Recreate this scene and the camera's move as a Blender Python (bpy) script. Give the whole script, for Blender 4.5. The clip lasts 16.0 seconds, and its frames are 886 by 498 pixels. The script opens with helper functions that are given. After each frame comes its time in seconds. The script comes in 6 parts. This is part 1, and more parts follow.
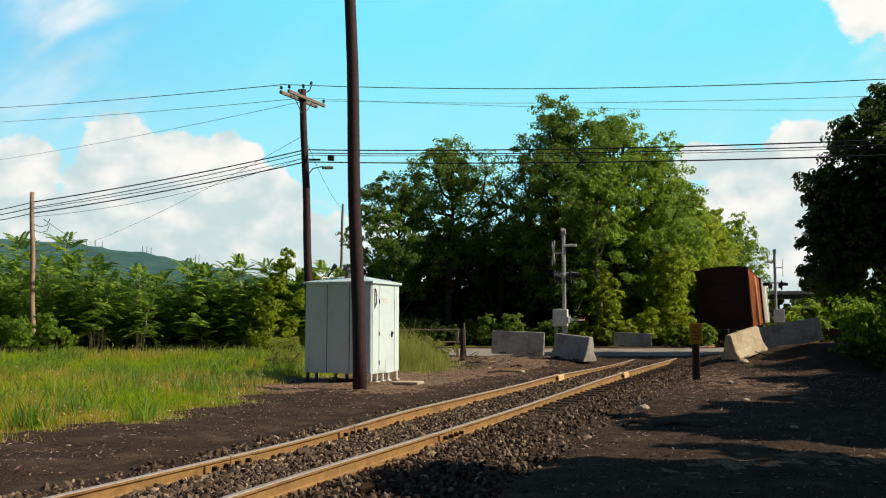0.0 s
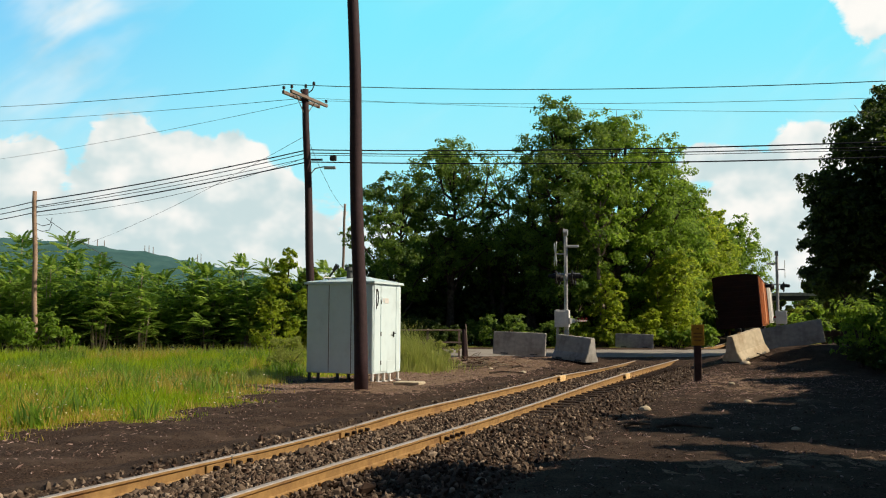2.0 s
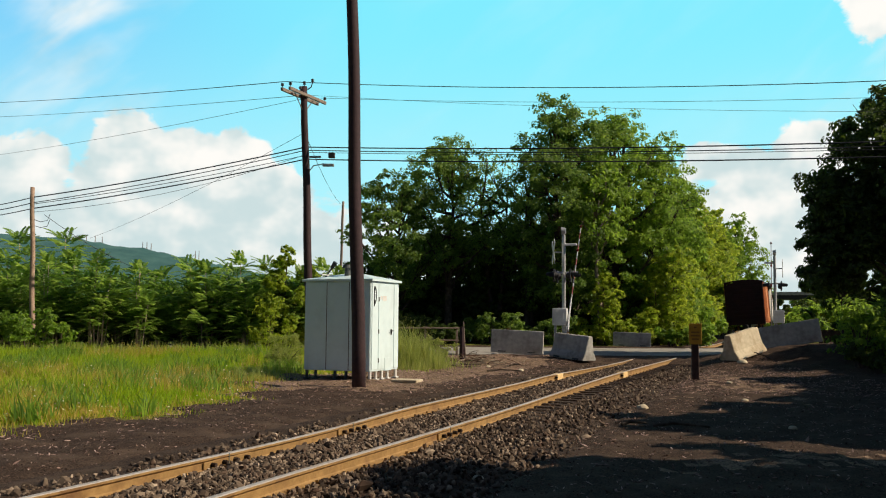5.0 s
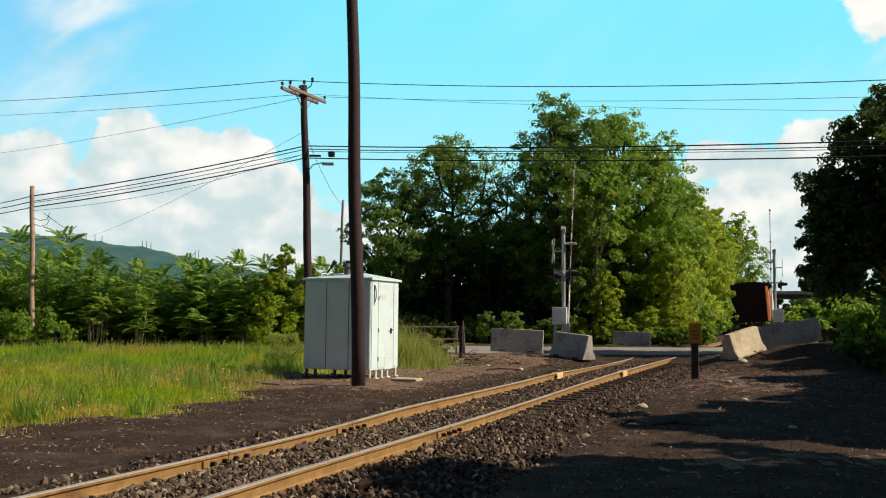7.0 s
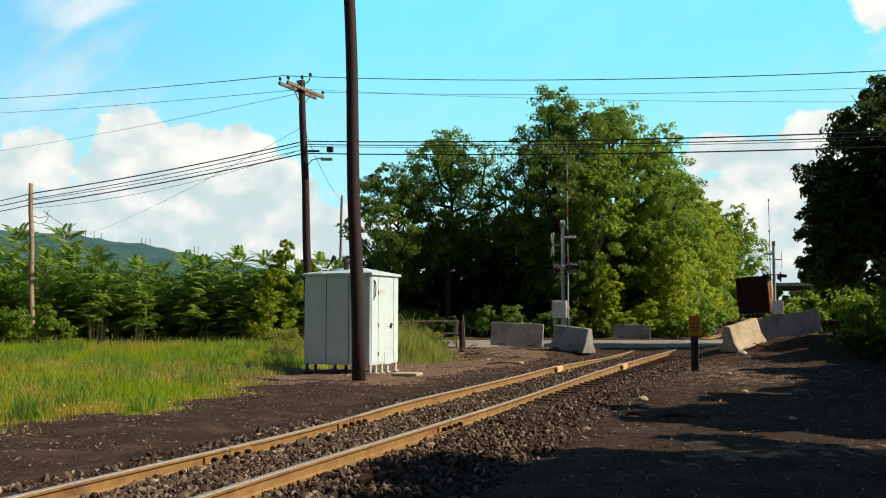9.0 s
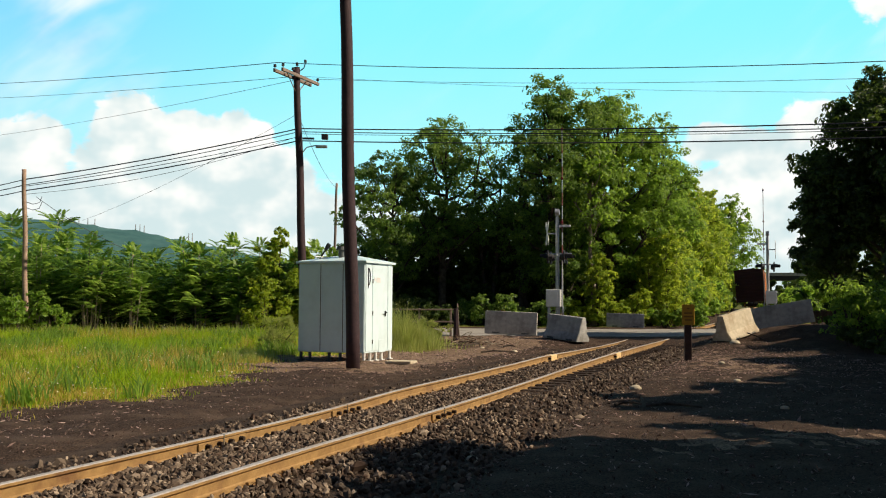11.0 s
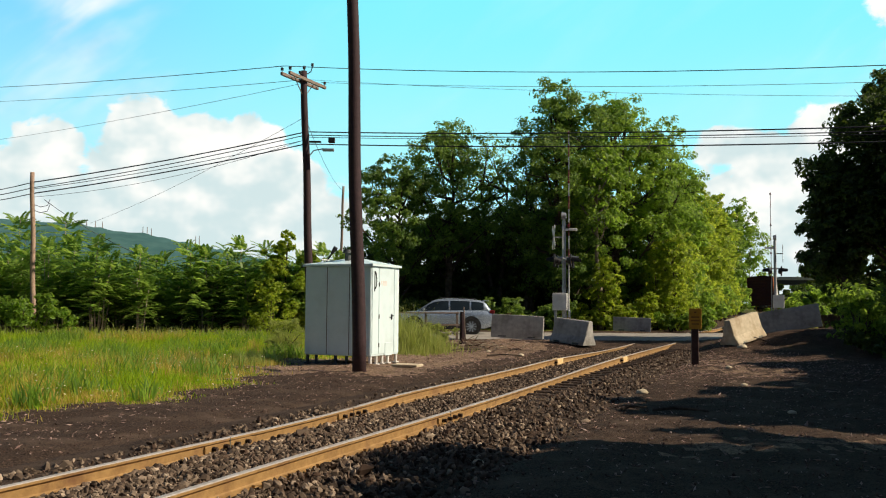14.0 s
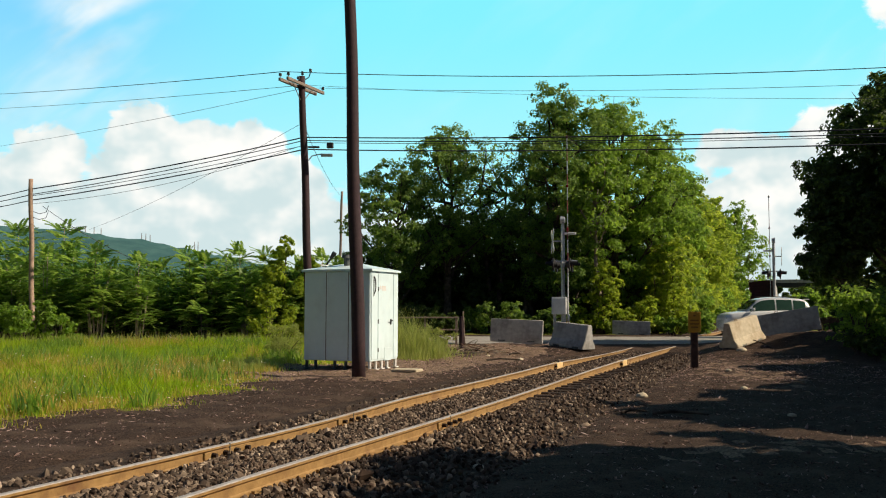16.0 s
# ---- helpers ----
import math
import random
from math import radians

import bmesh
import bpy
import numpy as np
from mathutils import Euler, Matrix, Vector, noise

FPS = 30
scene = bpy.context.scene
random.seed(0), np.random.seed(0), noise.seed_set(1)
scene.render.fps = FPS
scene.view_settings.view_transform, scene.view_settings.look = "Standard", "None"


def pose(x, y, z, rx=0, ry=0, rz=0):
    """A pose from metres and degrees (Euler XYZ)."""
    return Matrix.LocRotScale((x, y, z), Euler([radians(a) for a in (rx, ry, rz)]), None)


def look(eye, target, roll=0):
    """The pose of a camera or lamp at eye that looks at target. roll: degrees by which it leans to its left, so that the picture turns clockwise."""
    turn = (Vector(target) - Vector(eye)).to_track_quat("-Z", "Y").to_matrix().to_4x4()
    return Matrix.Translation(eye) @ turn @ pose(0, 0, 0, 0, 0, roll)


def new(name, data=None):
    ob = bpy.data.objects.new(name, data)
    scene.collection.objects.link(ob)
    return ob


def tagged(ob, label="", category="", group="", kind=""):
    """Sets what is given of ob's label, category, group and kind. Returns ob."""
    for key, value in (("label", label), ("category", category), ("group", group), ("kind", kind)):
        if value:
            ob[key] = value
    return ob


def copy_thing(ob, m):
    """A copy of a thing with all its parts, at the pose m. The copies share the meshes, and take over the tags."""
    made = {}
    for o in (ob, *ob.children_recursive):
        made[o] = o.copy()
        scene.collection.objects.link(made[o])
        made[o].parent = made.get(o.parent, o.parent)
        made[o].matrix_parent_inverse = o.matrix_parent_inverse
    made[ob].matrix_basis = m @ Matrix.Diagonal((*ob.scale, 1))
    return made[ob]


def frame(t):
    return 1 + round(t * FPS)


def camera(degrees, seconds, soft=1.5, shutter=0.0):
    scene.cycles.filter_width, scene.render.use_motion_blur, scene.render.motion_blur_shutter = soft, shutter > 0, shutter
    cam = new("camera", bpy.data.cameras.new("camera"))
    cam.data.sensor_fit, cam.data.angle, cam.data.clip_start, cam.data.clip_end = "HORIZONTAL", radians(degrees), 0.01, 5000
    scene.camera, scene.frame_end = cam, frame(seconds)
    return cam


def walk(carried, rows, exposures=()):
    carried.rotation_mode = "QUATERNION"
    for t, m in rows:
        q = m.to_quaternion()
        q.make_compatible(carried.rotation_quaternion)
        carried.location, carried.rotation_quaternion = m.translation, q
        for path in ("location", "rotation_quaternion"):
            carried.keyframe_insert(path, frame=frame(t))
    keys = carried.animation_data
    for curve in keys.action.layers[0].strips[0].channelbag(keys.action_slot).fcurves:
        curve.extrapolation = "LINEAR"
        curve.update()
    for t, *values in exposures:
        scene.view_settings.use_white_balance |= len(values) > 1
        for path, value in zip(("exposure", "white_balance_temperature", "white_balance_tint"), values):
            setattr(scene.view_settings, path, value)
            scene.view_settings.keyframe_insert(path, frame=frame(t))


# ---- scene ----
EYE = Vector((0, 0, 1.76))
cam = camera(53.13, 16.0, 1.1)
TURNS = (  # seconds, degrees of turn to the right, of tilt up, of lean
    (0, 0.000, 4.522, 0.000),
    (0.5, 0.035, 4.383, 0.163),
    (1, 0.027, 4.423, 0.232),
    (1.5, -0.035, 4.510, 0.233),
    (2, -0.124, 4.549, 0.209),
    (2.5, -0.096, 4.499, 0.120),
    (3, -0.022, 4.389, 0.190),
    (3.5, 0.065, 4.343, 0.313),
    (4, 0.058, 4.369, 0.385),
    (6.5, -0.029, 4.421, 0.447),
    (7, 0.014, 4.340, 0.474),
    (7.5, -0.027, 4.322, 0.446),
    (8, -0.077, 4.296, 0.330),
    (8.5, -0.088, 4.201, 0.165),
    (9, 0.055, 3.979, 0.026),
    (11.5, 0.451, 3.181, 0.336),
    (12, 0.423, 3.218, 0.369),
    (12.5, 0.380, 3.235, 0.304),
    (13, 0.270, 3.262, 0.373),
    (13.5, 0.157, 3.310, 0.430),
    (14, -0.011, 3.440, 0.432),
    (14.5, -0.056, 3.588, 0.282),
    (15, -0.092, 3.708, 0.188),
    (15.5, -0.002, 3.702, 0.061),
    (16, 0.059, 3.738, 0.120),
)

walk(cam, [(t, Matrix.Translation(EYE) @ pose(0, 0, 0, 90 + tilt, 0, -turn) @ pose(0, 0, 0, 0, 0, lean)) for t, turn, tilt, lean in TURNS], [(0, 0.0), (4, 0.02), (9, 0.06), (11.5, 0.18), (13, 0.18), (14.5, 0.12), (16, 0.1)])

# ---- world and sun ----
SUN_EL, SUN_AZ = 36.0, 97.0
world = bpy.data.worlds.new("sky")
scene.world = world
world.use_nodes = True
wn = world.node_tree.nodes
sky = wn.new("ShaderNodeTexSky")
sky.sky_type, sky.sun_disc = "NISHITA", False
sky.sun_elevation, sky.sun_rotation = radians(SUN_EL), radians(SUN_AZ)
sky.ozone_density, sky.dust_density = 3.5, 0.6
world.node_tree.links.new(sky.outputs[0], wn["Background"].inputs[0])
wn["Background"].inputs[1].default_value = 0.043
sun = new("sun", bpy.data.lights.new("sun", "SUN"))
sun.data.energy, sun.data.angle, sun.data.color = 5.1, radians(0.5), (1.0, 0.855, 0.66)
sun_way = Vector((math.cos(radians(SUN_EL)) * math.sin(radians(SUN_AZ)), math.cos(radians(SUN_EL)) * math.cos(radians(SUN_AZ)), math.sin(radians(SUN_EL))))
sun.matrix_basis = look(sun_way * 60, (0, 0, 0))


# ---- materials ----
def mat(name, a, b, scale=8.0, rough=0.7, bump=0.2, metal=0.0, fine=60.0, stain=None, stain_scale=1.2, stain_amount=0.5, space="Object"):
    """Two colours mixed by noise, a second larger stain, and fine relief."""
    m = bpy.data.materials.new(name)
    m.use_nodes = True
    n, l = m.node_tree.nodes, m.node_tree.links
    p = n["Principled BSDF"]
    p.inputs["Metallic"].default_value = metal
    tc = n.new("ShaderNodeTexCoord")
    geo = n.new("ShaderNodeNewGeometry")
    co = geo.outputs["Position"] if space == "World" else tc.outputs["Object"]

    def noise_at(s, detail=4.0, rough_n=0.6):
        t = n.new("ShaderNodeTexNoise")
        t.inputs["Scale"].default_value, t.inputs["Detail"].default_value, t.inputs["Roughness"].default_value = s, detail, rough_n
        l.new(co, t.inputs["Vector"])
        return t

    def mixed(f, x, y):
        mx = n.new("ShaderNodeMix")
        mx.data_type = "RGBA"
        l.new(f, mx.inputs[0])
        for sock, v in ((mx.inputs[6], x), (mx.inputs[7], y)):
            if hasattr(v, "is_linked"):
                l.new(v, sock)
            else:
                sock.default_value = (*v, 1)
        return mx.outputs[2]

    def ramp(f, lo, hi):
        r = n.new("ShaderNodeMapRange")
        r.inputs[1].default_value, r.inputs[2].default_value = lo, hi
        l.new(f, r.inputs[0])
        return r.outputs[0]

    n1 = noise_at(scale)
    col = mixed(ramp(n1.outputs[0], 0.35, 0.65), a, b)
    if stain:
        n2 = noise_at(stain_scale, 6.0, 0.65)
        col = mixed(ramp(n2.outputs[0], 0.62 - 0.3 * stain_amount, 0.75), col, stain)
    nf = noise_at(fine, 3.0)
    l.new(col, p.inputs["Base Color"])
    l.new(ramp(nf.outputs[0], 0.2, 0.8), p.inputs["Roughness"])
    if rough >= 0.9:
        p.inputs["Specular IOR Level"].default_value = 0.08
    rr = p.inputs["Roughness"].links[0].from_node
    rr.inputs[3].default_value, rr.inputs[4].default_value = max(0.03, rough - 0.12), min(1.0, rough + 0.12)
    if bump:
        bp = n.new("ShaderNodeBump")
        bp.inputs["Strength"].default_value, bp.inputs["Distance"].default_value = bump, 0.02
        l.new(nf.outputs[0], bp.inputs["Height"])
        l.new(bp.outputs[0], p.inputs["Normal"])
    return m


def leaf_mat(name, cols, trans=0.35, gloss=0.5):
    """Leaves: each one takes its own green; some light passes through."""
    m = bpy.data.materials.new(name)
    m.use_nodes = True
    n, l = m.node_tree.nodes, m.node_tree.links
    p = n["Principled BSDF"]
    p.inputs["Roughness"].default_value = gloss
    p.inputs["Specular IOR Level"].default_value = 0.1 if gloss >= 0.9 else 0.4
    g = n.new("ShaderNodeNewGeometry")
    r = n.new("ShaderNodeValToRGB")
    el = r.color_ramp.elements
    while len(el) < len(cols):
        el.new(0.5)
    for i, c in enumerate(cols):
        el[i].position, el[i].color = i / (len(cols) - 1), (*c, 1)
    l.new(g.outputs["Random Per Island"], r.inputs[0])
    l.new(r.outputs[0], p.inputs["Base Color"])
    t = n.new("ShaderNodeBsdfTranslucent")
    hs = n.new("ShaderNodeHueSaturation")
    hs.inputs["Value"].default_value, hs.inputs["Hue"].default_value = 2.1, 0.485
    l.new(r.outputs[0], hs.inputs["Color"])
    l.new(hs.outputs[0], t.inputs[0])
    mx = n.new("ShaderNodeMixShader")
    mx.inputs[0].default_value = trans
    l.new(p.outputs[0], mx.inputs[1])
    l.new(t.outputs[0], mx.inputs[2])
    l.new(mx.outputs[0], n["Material Output"].inputs["Surface"])
    return m


CINDER = mat("cinder_gravel", (0.0135, 0.0088, 0.0065), (0.104, 0.069, 0.05), 40, 0.95, 1.0, 0, 75, (0.13, 0.091, 0.067), 1.3, 0.5, "World")
SOIL_AND_STREAK = mat("sandy_soil_and_streak", (0.08, 0.052, 0.035), (0.38, 0.265, 0.18), 26, 0.95, 1.0, 0, 55, (0.09, 0.062, 0.044), 0.9, 0.4, "World")
MEADOW = mat("meadow_soil", (0.1, 0.14, 0.015), (0.18, 0.18, 0.03), 3, 0.95, 0.6, 0, 30, (0.16, 0.12, 0.05), 0.4, 0.3, "World")
ASPHALT = mat("old_asphalt", (0.29, 0.265, 0.23), (0.38, 0.35, 0.305), 10, 0.85, 0.4, 0, 90, (0.15, 0.135, 0.12), 0.6, 0.5, "World")
STONE = mat("ballast_stone", (0.07, 0.055, 0.048), (0.2, 0.165, 0.14), 4, 0.9, 0.5, 0, 60, (0.11, 0.065, 0.04), 1.5, 0.5, "World")
RUST = mat("rusty_rail_steel", (0.25, 0.145, 0.048), (0.35, 0.21, 0.075), 9, 0.75, 0.3, 0.1, 70, (0.16, 0.075, 0.03), 2.5, 0.35)
POLISHED = mat("worn_rail_top", (0.32, 0.28, 0.25), (0.45, 0.41, 0.38), 20, 0.62, 0.05, 0.15, 80, (0.3, 0.2, 0.12), 1.0, 0.3)
# Orange rust made pale to carry the sunlight on two joint bars.
SUNLIT_RUST = mat("sunlit_orange_rust", (0.74, 0.47, 0.2), (0.86, 0.63, 0.32), 14, 0.6, 0.3, 0.1, 70)
TIE_WOOD = mat("creosoted_wood", (0.025, 0.018, 0.015), (0.07, 0.05, 0.04), 12, 0.9, 0.6, 0, 60)
POLE_WOOD = mat("dark_pole_wood", (0.028, 0.012, 0.016), (0.048, 0.021, 0.026), 7, 0.8, 0.6, 0, 40, (0.03, 0.014, 0.014), 1.5, 0.5)
BLEACHED = mat("bleached_pole_wood", (0.3, 0.2, 0.14), (0.44, 0.31, 0.23), 10, 0.85, 0.4, 0, 50, (0.24, 0.17, 0.13), 1.2, 0.5)
GREY_WOOD = mat("weathered_wood", (0.17, 0.125, 0.1), (0.28, 0.22, 0.18), 10, 0.85, 0.4, 0, 50)
BROWN_BOARD = mat("brown_boards", (0.09, 0.045, 0.025), (0.16, 0.08, 0.045), 9, 0.85, 0.4, 0, 50)
CONCRETE = mat("grey_concrete", (0.35, 0.345, 0.325), (0.47, 0.455, 0.425), 6, 0.9, 0.4, 0, 60, (0.2, 0.19, 0.17), 1.8, 0.5)
WARM_CONCRETE = mat("weathered_concrete", (0.5, 0.43, 0.31), (0.62, 0.54, 0.4), 6, 0.9, 0.4, 0, 60, (0.36, 0.27, 0.17), 1.8, 0.5)
ALUMINIUM = mat("painted_aluminium", (0.66, 0.81, 0.85), (0.7, 0.84, 0.87), 3, 0.45, 0.06, 0.0, 80, (0.58, 0.7, 0.72), 1.3, 0.5)
SEAM = mat("dark_seam", (0.05, 0.06, 0.06), (0.09, 0.1, 0.1), 8, 0.7, 0.1)
WHITE = mat("white_paint", (0.7, 0.7, 0.68), (0.8, 0.8, 0.78), 8, 0.5, 0.08, 0, 60, (0.5, 0.46, 0.4), 2.0, 0.3)
GALV = mat("galvanised_steel", (0.38, 0.39, 0.4), (0.52, 0.53, 0.54), 12, 0.5, 0.1, 0.6)
BLACK = mat("black_metal", (0.012, 0.012, 0.013), (0.03, 0.03, 0.032), 9, 0.5, 0.1, 0.2)
RED_GLASS = mat("dark_red_lens", (0.12, 0.008, 0.008), (0.16, 0.012, 0.01), 9, 0.2, 0.0)
RED_STRIPE = mat("red_stripe", (0.22, 0.05, 0.045), (0.28, 0.07, 0.06), 9, 0.5, 0.05)
YELLOW = mat("yellow_sign_sheet", (0.46, 0.25, 0.015), (0.54, 0.31, 0.03), 7, 0.5, 0.05, 0, 60, (0.4, 0.24, 0.03), 2, 0.3)
SIGN_INK = mat("dark_sign_ink", (0.2, 0.105, 0.015), (0.25, 0.13, 0.02), 9, 0.6, 0.0)
POST_BROWN = mat("dark_brown_post", (0.03, 0.014, 0.012), (0.06, 0.028, 0.022), 9, 0.7, 0.3)
CAR_END = mat("oxide_red_steel", (0.028, 0.0045, 0.007), (0.042, 0.007, 0.009), 2, 0.8, 0.2, 0, 30, (0.02, 0.008, 0.008), 0.6, 0.5)
CAR_SIDE = mat("faded_orange_steel", (0.5, 0.17, 0.05), (0.62, 0.25, 0.09), 1.5, 0.65, 0.15, 0, 30, (0.3, 0.1, 0.04), 0.5, 0.5)
CAR_WHITE = mat("dirty_white_steel", (0.66, 0.64, 0.6), (0.76, 0.74, 0.7), 2, 0.6, 0.15, 0, 30, (0.45, 0.4, 0.34), 0.6, 0.4)
SILVER = mat("silver_car_paint", (0.42, 0.5, 0.6), (0.46, 0.54, 0.64), 2, 0.26, 0.0, 0.55)
WHITE_CAR = mat("white_car_paint", (0.74, 0.76, 0.77), (0.8, 0.81, 0.82), 2, 0.22, 0.0, 0.1)
TINTED = mat("tinted_glass", (0.012, 0.018, 0.022), (0.02, 0.03, 0.035), 2, 0.06, 0.0)
GREEN_GLASS = mat("greenish_glass", (0.03, 0.07, 0.055), (0.04, 0.09, 0.07), 2, 0.06, 0.0)
RUBBER = mat("tyre_rubber", (0.012, 0.012, 0.012), (0.025, 0.025, 0.024), 12, 0.85, 0.2)
BARK = mat("tree_bark", (0.05, 0.038, 0.03), (0.12, 0.095, 0.075), 6, 0.95, 0.8, 0, 25)
PALE_BARK = mat("pale_stem_bark", (0.25, 0.2, 0.14), (0.4, 0.34, 0.26), 6, 0.9, 0.4)
WIRE = mat("black_cable", (0.012, 0.014, 0.02), (0.025, 0.028, 0.035), 9, 0.6, 0.0)
LEAVES = leaf_mat("broad_leaves", [(0.08282, 0.1549, 0.02228), (0.1419, 0.2377, 0.0297), (0.2124, 0.3327, 0.03713), (0.1187, 0.2139, 0.02607)], 0.55)
LEAVES_MID = leaf_mat("wood_leaves", [(0.0567, 0.1127, 0.0231), (0.1087, 0.1911, 0.033), (0.1796, 0.2744, 0.0429), (0.08505, 0.1617, 0.02805)], 0.5)
# A brighter copy of the broad leaves, with sunlight put into the colour.
LEAVES_SUN_BRIGHT = leaf_mat("sun_bright_leaves", [(0.1313, 0.2019, 0.01905), (0.21, 0.2891, 0.0255), (0.3024, 0.3704, 0.0351), (0.1712, 0.2548, 0.02385)], 0.57)
# A darkened leaf copy: shade in woods and crowns put into the colour.
LEAVES_DARK_SHADE = leaf_mat("dark_shade_leaves", [(0.02, 0.04, 0.007), (0.048, 0.088, 0.012), (0.08, 0.13, 0.017)], 0.32)
SUMAC = leaf_mat("compound_leaves", [(0.08316, 0.1681, 0.02932), (0.1433, 0.2497, 0.0414), (0.231, 0.3457, 0.05865), (0.1294, 0.2257, 0.0345)], 0.5, 0.38)
GRASS = leaf_mat("meadow_grass", [(0.135, 0.24, 0.007), (0.23, 0.345, 0.009), (0.31, 0.4, 0.013), (0.18, 0.3, 0.008)], 0.45, 0.75)
WEED = leaf_mat("grey_green_weeds", [(0.17, 0.22, 0.04), (0.24, 0.29, 0.07), (0.32, 0.34, 0.11)], 0.5, 0.6)
DRY_GRASS = leaf_mat("dry_meadow_grass", [(0.27, 0.27, 0.02), (0.4, 0.33, 0.05), (0.5, 0.37, 0.11), (0.3, 0.32, 0.022)], 0.4, 0.75)
BLOOM = leaf_mat("pale_blooms", [(0.6, 0.58, 0.45), (0.7, 0.66, 0.4)], 0.3, 0.7)
# Forest colour shifted to pale blue-green, so distance haze is painted in.
HILL = mat("forest_with_haze", (0.045, 0.105, 0.098), (0.07, 0.14, 0.122), 0.02, 0.95, 0.0, 0, 0.1, (0.03, 0.075, 0.075), 0.004, 0.5)


# ---- mesh helpers ----
def part(name, bm, material, parent=None, label="", smooth=False):
    """Link a bmesh as one mesh object, under a thing or a part."""
    me = bpy.data.meshes.new(name)
    bm.to_mesh(me)
    bm.free()
    return linked(name, me, material, parent, label, smooth)


def linked(name, me, material, parent=None, label="", smooth=False):
    for mm in (material if isinstance(material, (list, tuple)) else [material]):
        me.materials.append(mm)
    if smooth:
        me.shade_smooth()
    ob = new(name, me)
    ob.parent = parent
    if label:
        ob["label"] = label
    return ob


def cloud(verts, faces):
    me = bpy.data.meshes.new("mesh")
    me.from_pydata(verts, [], faces)
    me.update()
    return me


def empty(name, m, label, category, group="", kind=""):
    ob = new(name)
    ob.empty_display_size = 0.1
    ob.matrix_basis = m
    return tagged(ob, label, category, group, kind)


def box(bm, c, s, bevel=0.0, m=None, segs=1):
    r = bmesh.ops.create_cube(bm, size=1.0)
    bmesh.ops.scale(bm, verts=r["verts"], vec=s)
    if bevel:
        es = list({e for v in r["verts"] for e in v.link_edges})
        out = bmesh.ops.bevel(bm, geom=es, offset=bevel, segments=segs, affect="EDGES", profile=0.6)
        vs = list({v for f in out["faces"] for v in f.verts} | {v for v in r["verts"] if v.is_valid})
    else:
        vs = r["verts"]
    bmesh.ops.transform(bm, verts=vs, matrix=(m or Matrix()) @ Matrix.Translation(c), space=Matrix())
    return vs


def rod(bm, a, b, r1, r2=None, seg=12, cap=True):
    a, b = Vector(a), Vector(b)
    d = b - a
    m = Matrix.Translation((a + b) / 2) @ d.to_track_quat("Z", "Y").to_matrix().to_4x4()
    bmesh.ops.create_cone(bm, cap_ends=cap, segments=seg, radius1=r1, radius2=r1 if r2 is None else r2, depth=d.length, matrix=m)


def tube(bm, pts, radii, seg=8):
    """A tapered round tube along points."""
    rings = []
    pts = [Vector(p) for p in pts]
    for i, p in enumerate(pts):
        d = (pts[min(i + 1, len(pts) - 1)] - pts[max(i - 1, 0)]).normalized()
        u = d.cross(Vector((0.3, 1, 0.1))).normalized()
        w = d.cross(u)
        rings.append([bm.verts.new(p + (u * math.cos(2 * math.pi * k / seg) + w * math.sin(2 * math.pi * k / seg)) * radii[i]) for k in range(seg)])
    for r1, r2 in zip(rings, rings[1:]):
        for k in range(seg):
            bm.faces.new((r1[k], r1[(k + 1) % seg], r2[(k + 1) % seg], r2[k]))
    bm.faces.new(rings[0][::-1])
    bm.faces.new(rings[-1])


def prism(bm, profile, x0, x1, bevel=0.0):
    """A profile of (y, z) drawn out along x."""
    a = [bm.verts.new((x0, y, z)) for y, z in profile]
    b = [bm.verts.new((x1, y, z)) for y, z in profile]
    k = len(profile)
    for i in range(k):
        bm.faces.new((a[i], a[(i + 1) % k], b[(i + 1) % k], b[i]))
    bm.faces.new(a[::-1])
    bm.faces.new(b)
    bmesh.ops.recalc_face_normals(bm, faces=bm.faces[:])
    if bevel:
        bmesh.ops.bevel(bm, geom=[e for e in bm.edges if e.calc_face_angle(0) > 0.5], offset=bevel, segments=2, affect="EDGES")


def sstep(x, a, b):
    t = np.clip((x - a) / (b - a), 0, 1)
    return t * t * (3 - 2 * t)


# ---- the track's line ----
LINE = ((-10.4, -10), (-6.3, 0), (-2.85, 7.9), (-0.98, 12.5), (1.12, 18), (3.82, 24.8), (6.02, 30), (8.12, 34.8), (11.8, 43), (17.5, 54.5), (20.95, 63), (28.45, 82), (36.75, 103), (44.4, 122.5), (75, 200), (155, 400))
LY, LX = np.array([p[1] for p in LINE], float), np.array([p[0] for p in LINE], float)
SLOPE = np.gradient(LX, LY)


def line_x(y):
    """The centre of the track at y, by cubic pieces."""
    y = np.asarray(y, float)
    i = np.clip(np.searchsorted(LY, y) - 1, 0, len(LY) - 2)
    h = LY[i + 1] - LY[i]
    t = (y - LY[i]) / h
    return ((2 * t**3 - 3 * t**2 + 1) * LX[i] + (t**3 - 2 * t**2 + t) * h * SLOPE[i] + (-2 * t**3 + 3 * t**2) * LX[i + 1] + (t**3 - t**2) * h * SLOPE[i + 1])


def rail_z(y):
    return 0.16 + 0.07 * sstep(y, 26, 42) + 0.5 * sstep(y, 48, 115)


DIPS = {-1: ((7, 9, 11.4, 13, 14.6, 15.6, 18, 22, 24.5, 27, 31, 34, 37), (0, -0.005, -0.025, -0.015, 0.025, 0.03, 0.01, 0, 0.03, 0, -0.05, -0.05, 0)), 1: ((7, 9.5, 13, 16, 18, 20, 22.5, 26, 30, 34), (0, 0.02, 0, -0.025, -0.03, -0.02, 0, 0.025, 0.02, 0))}


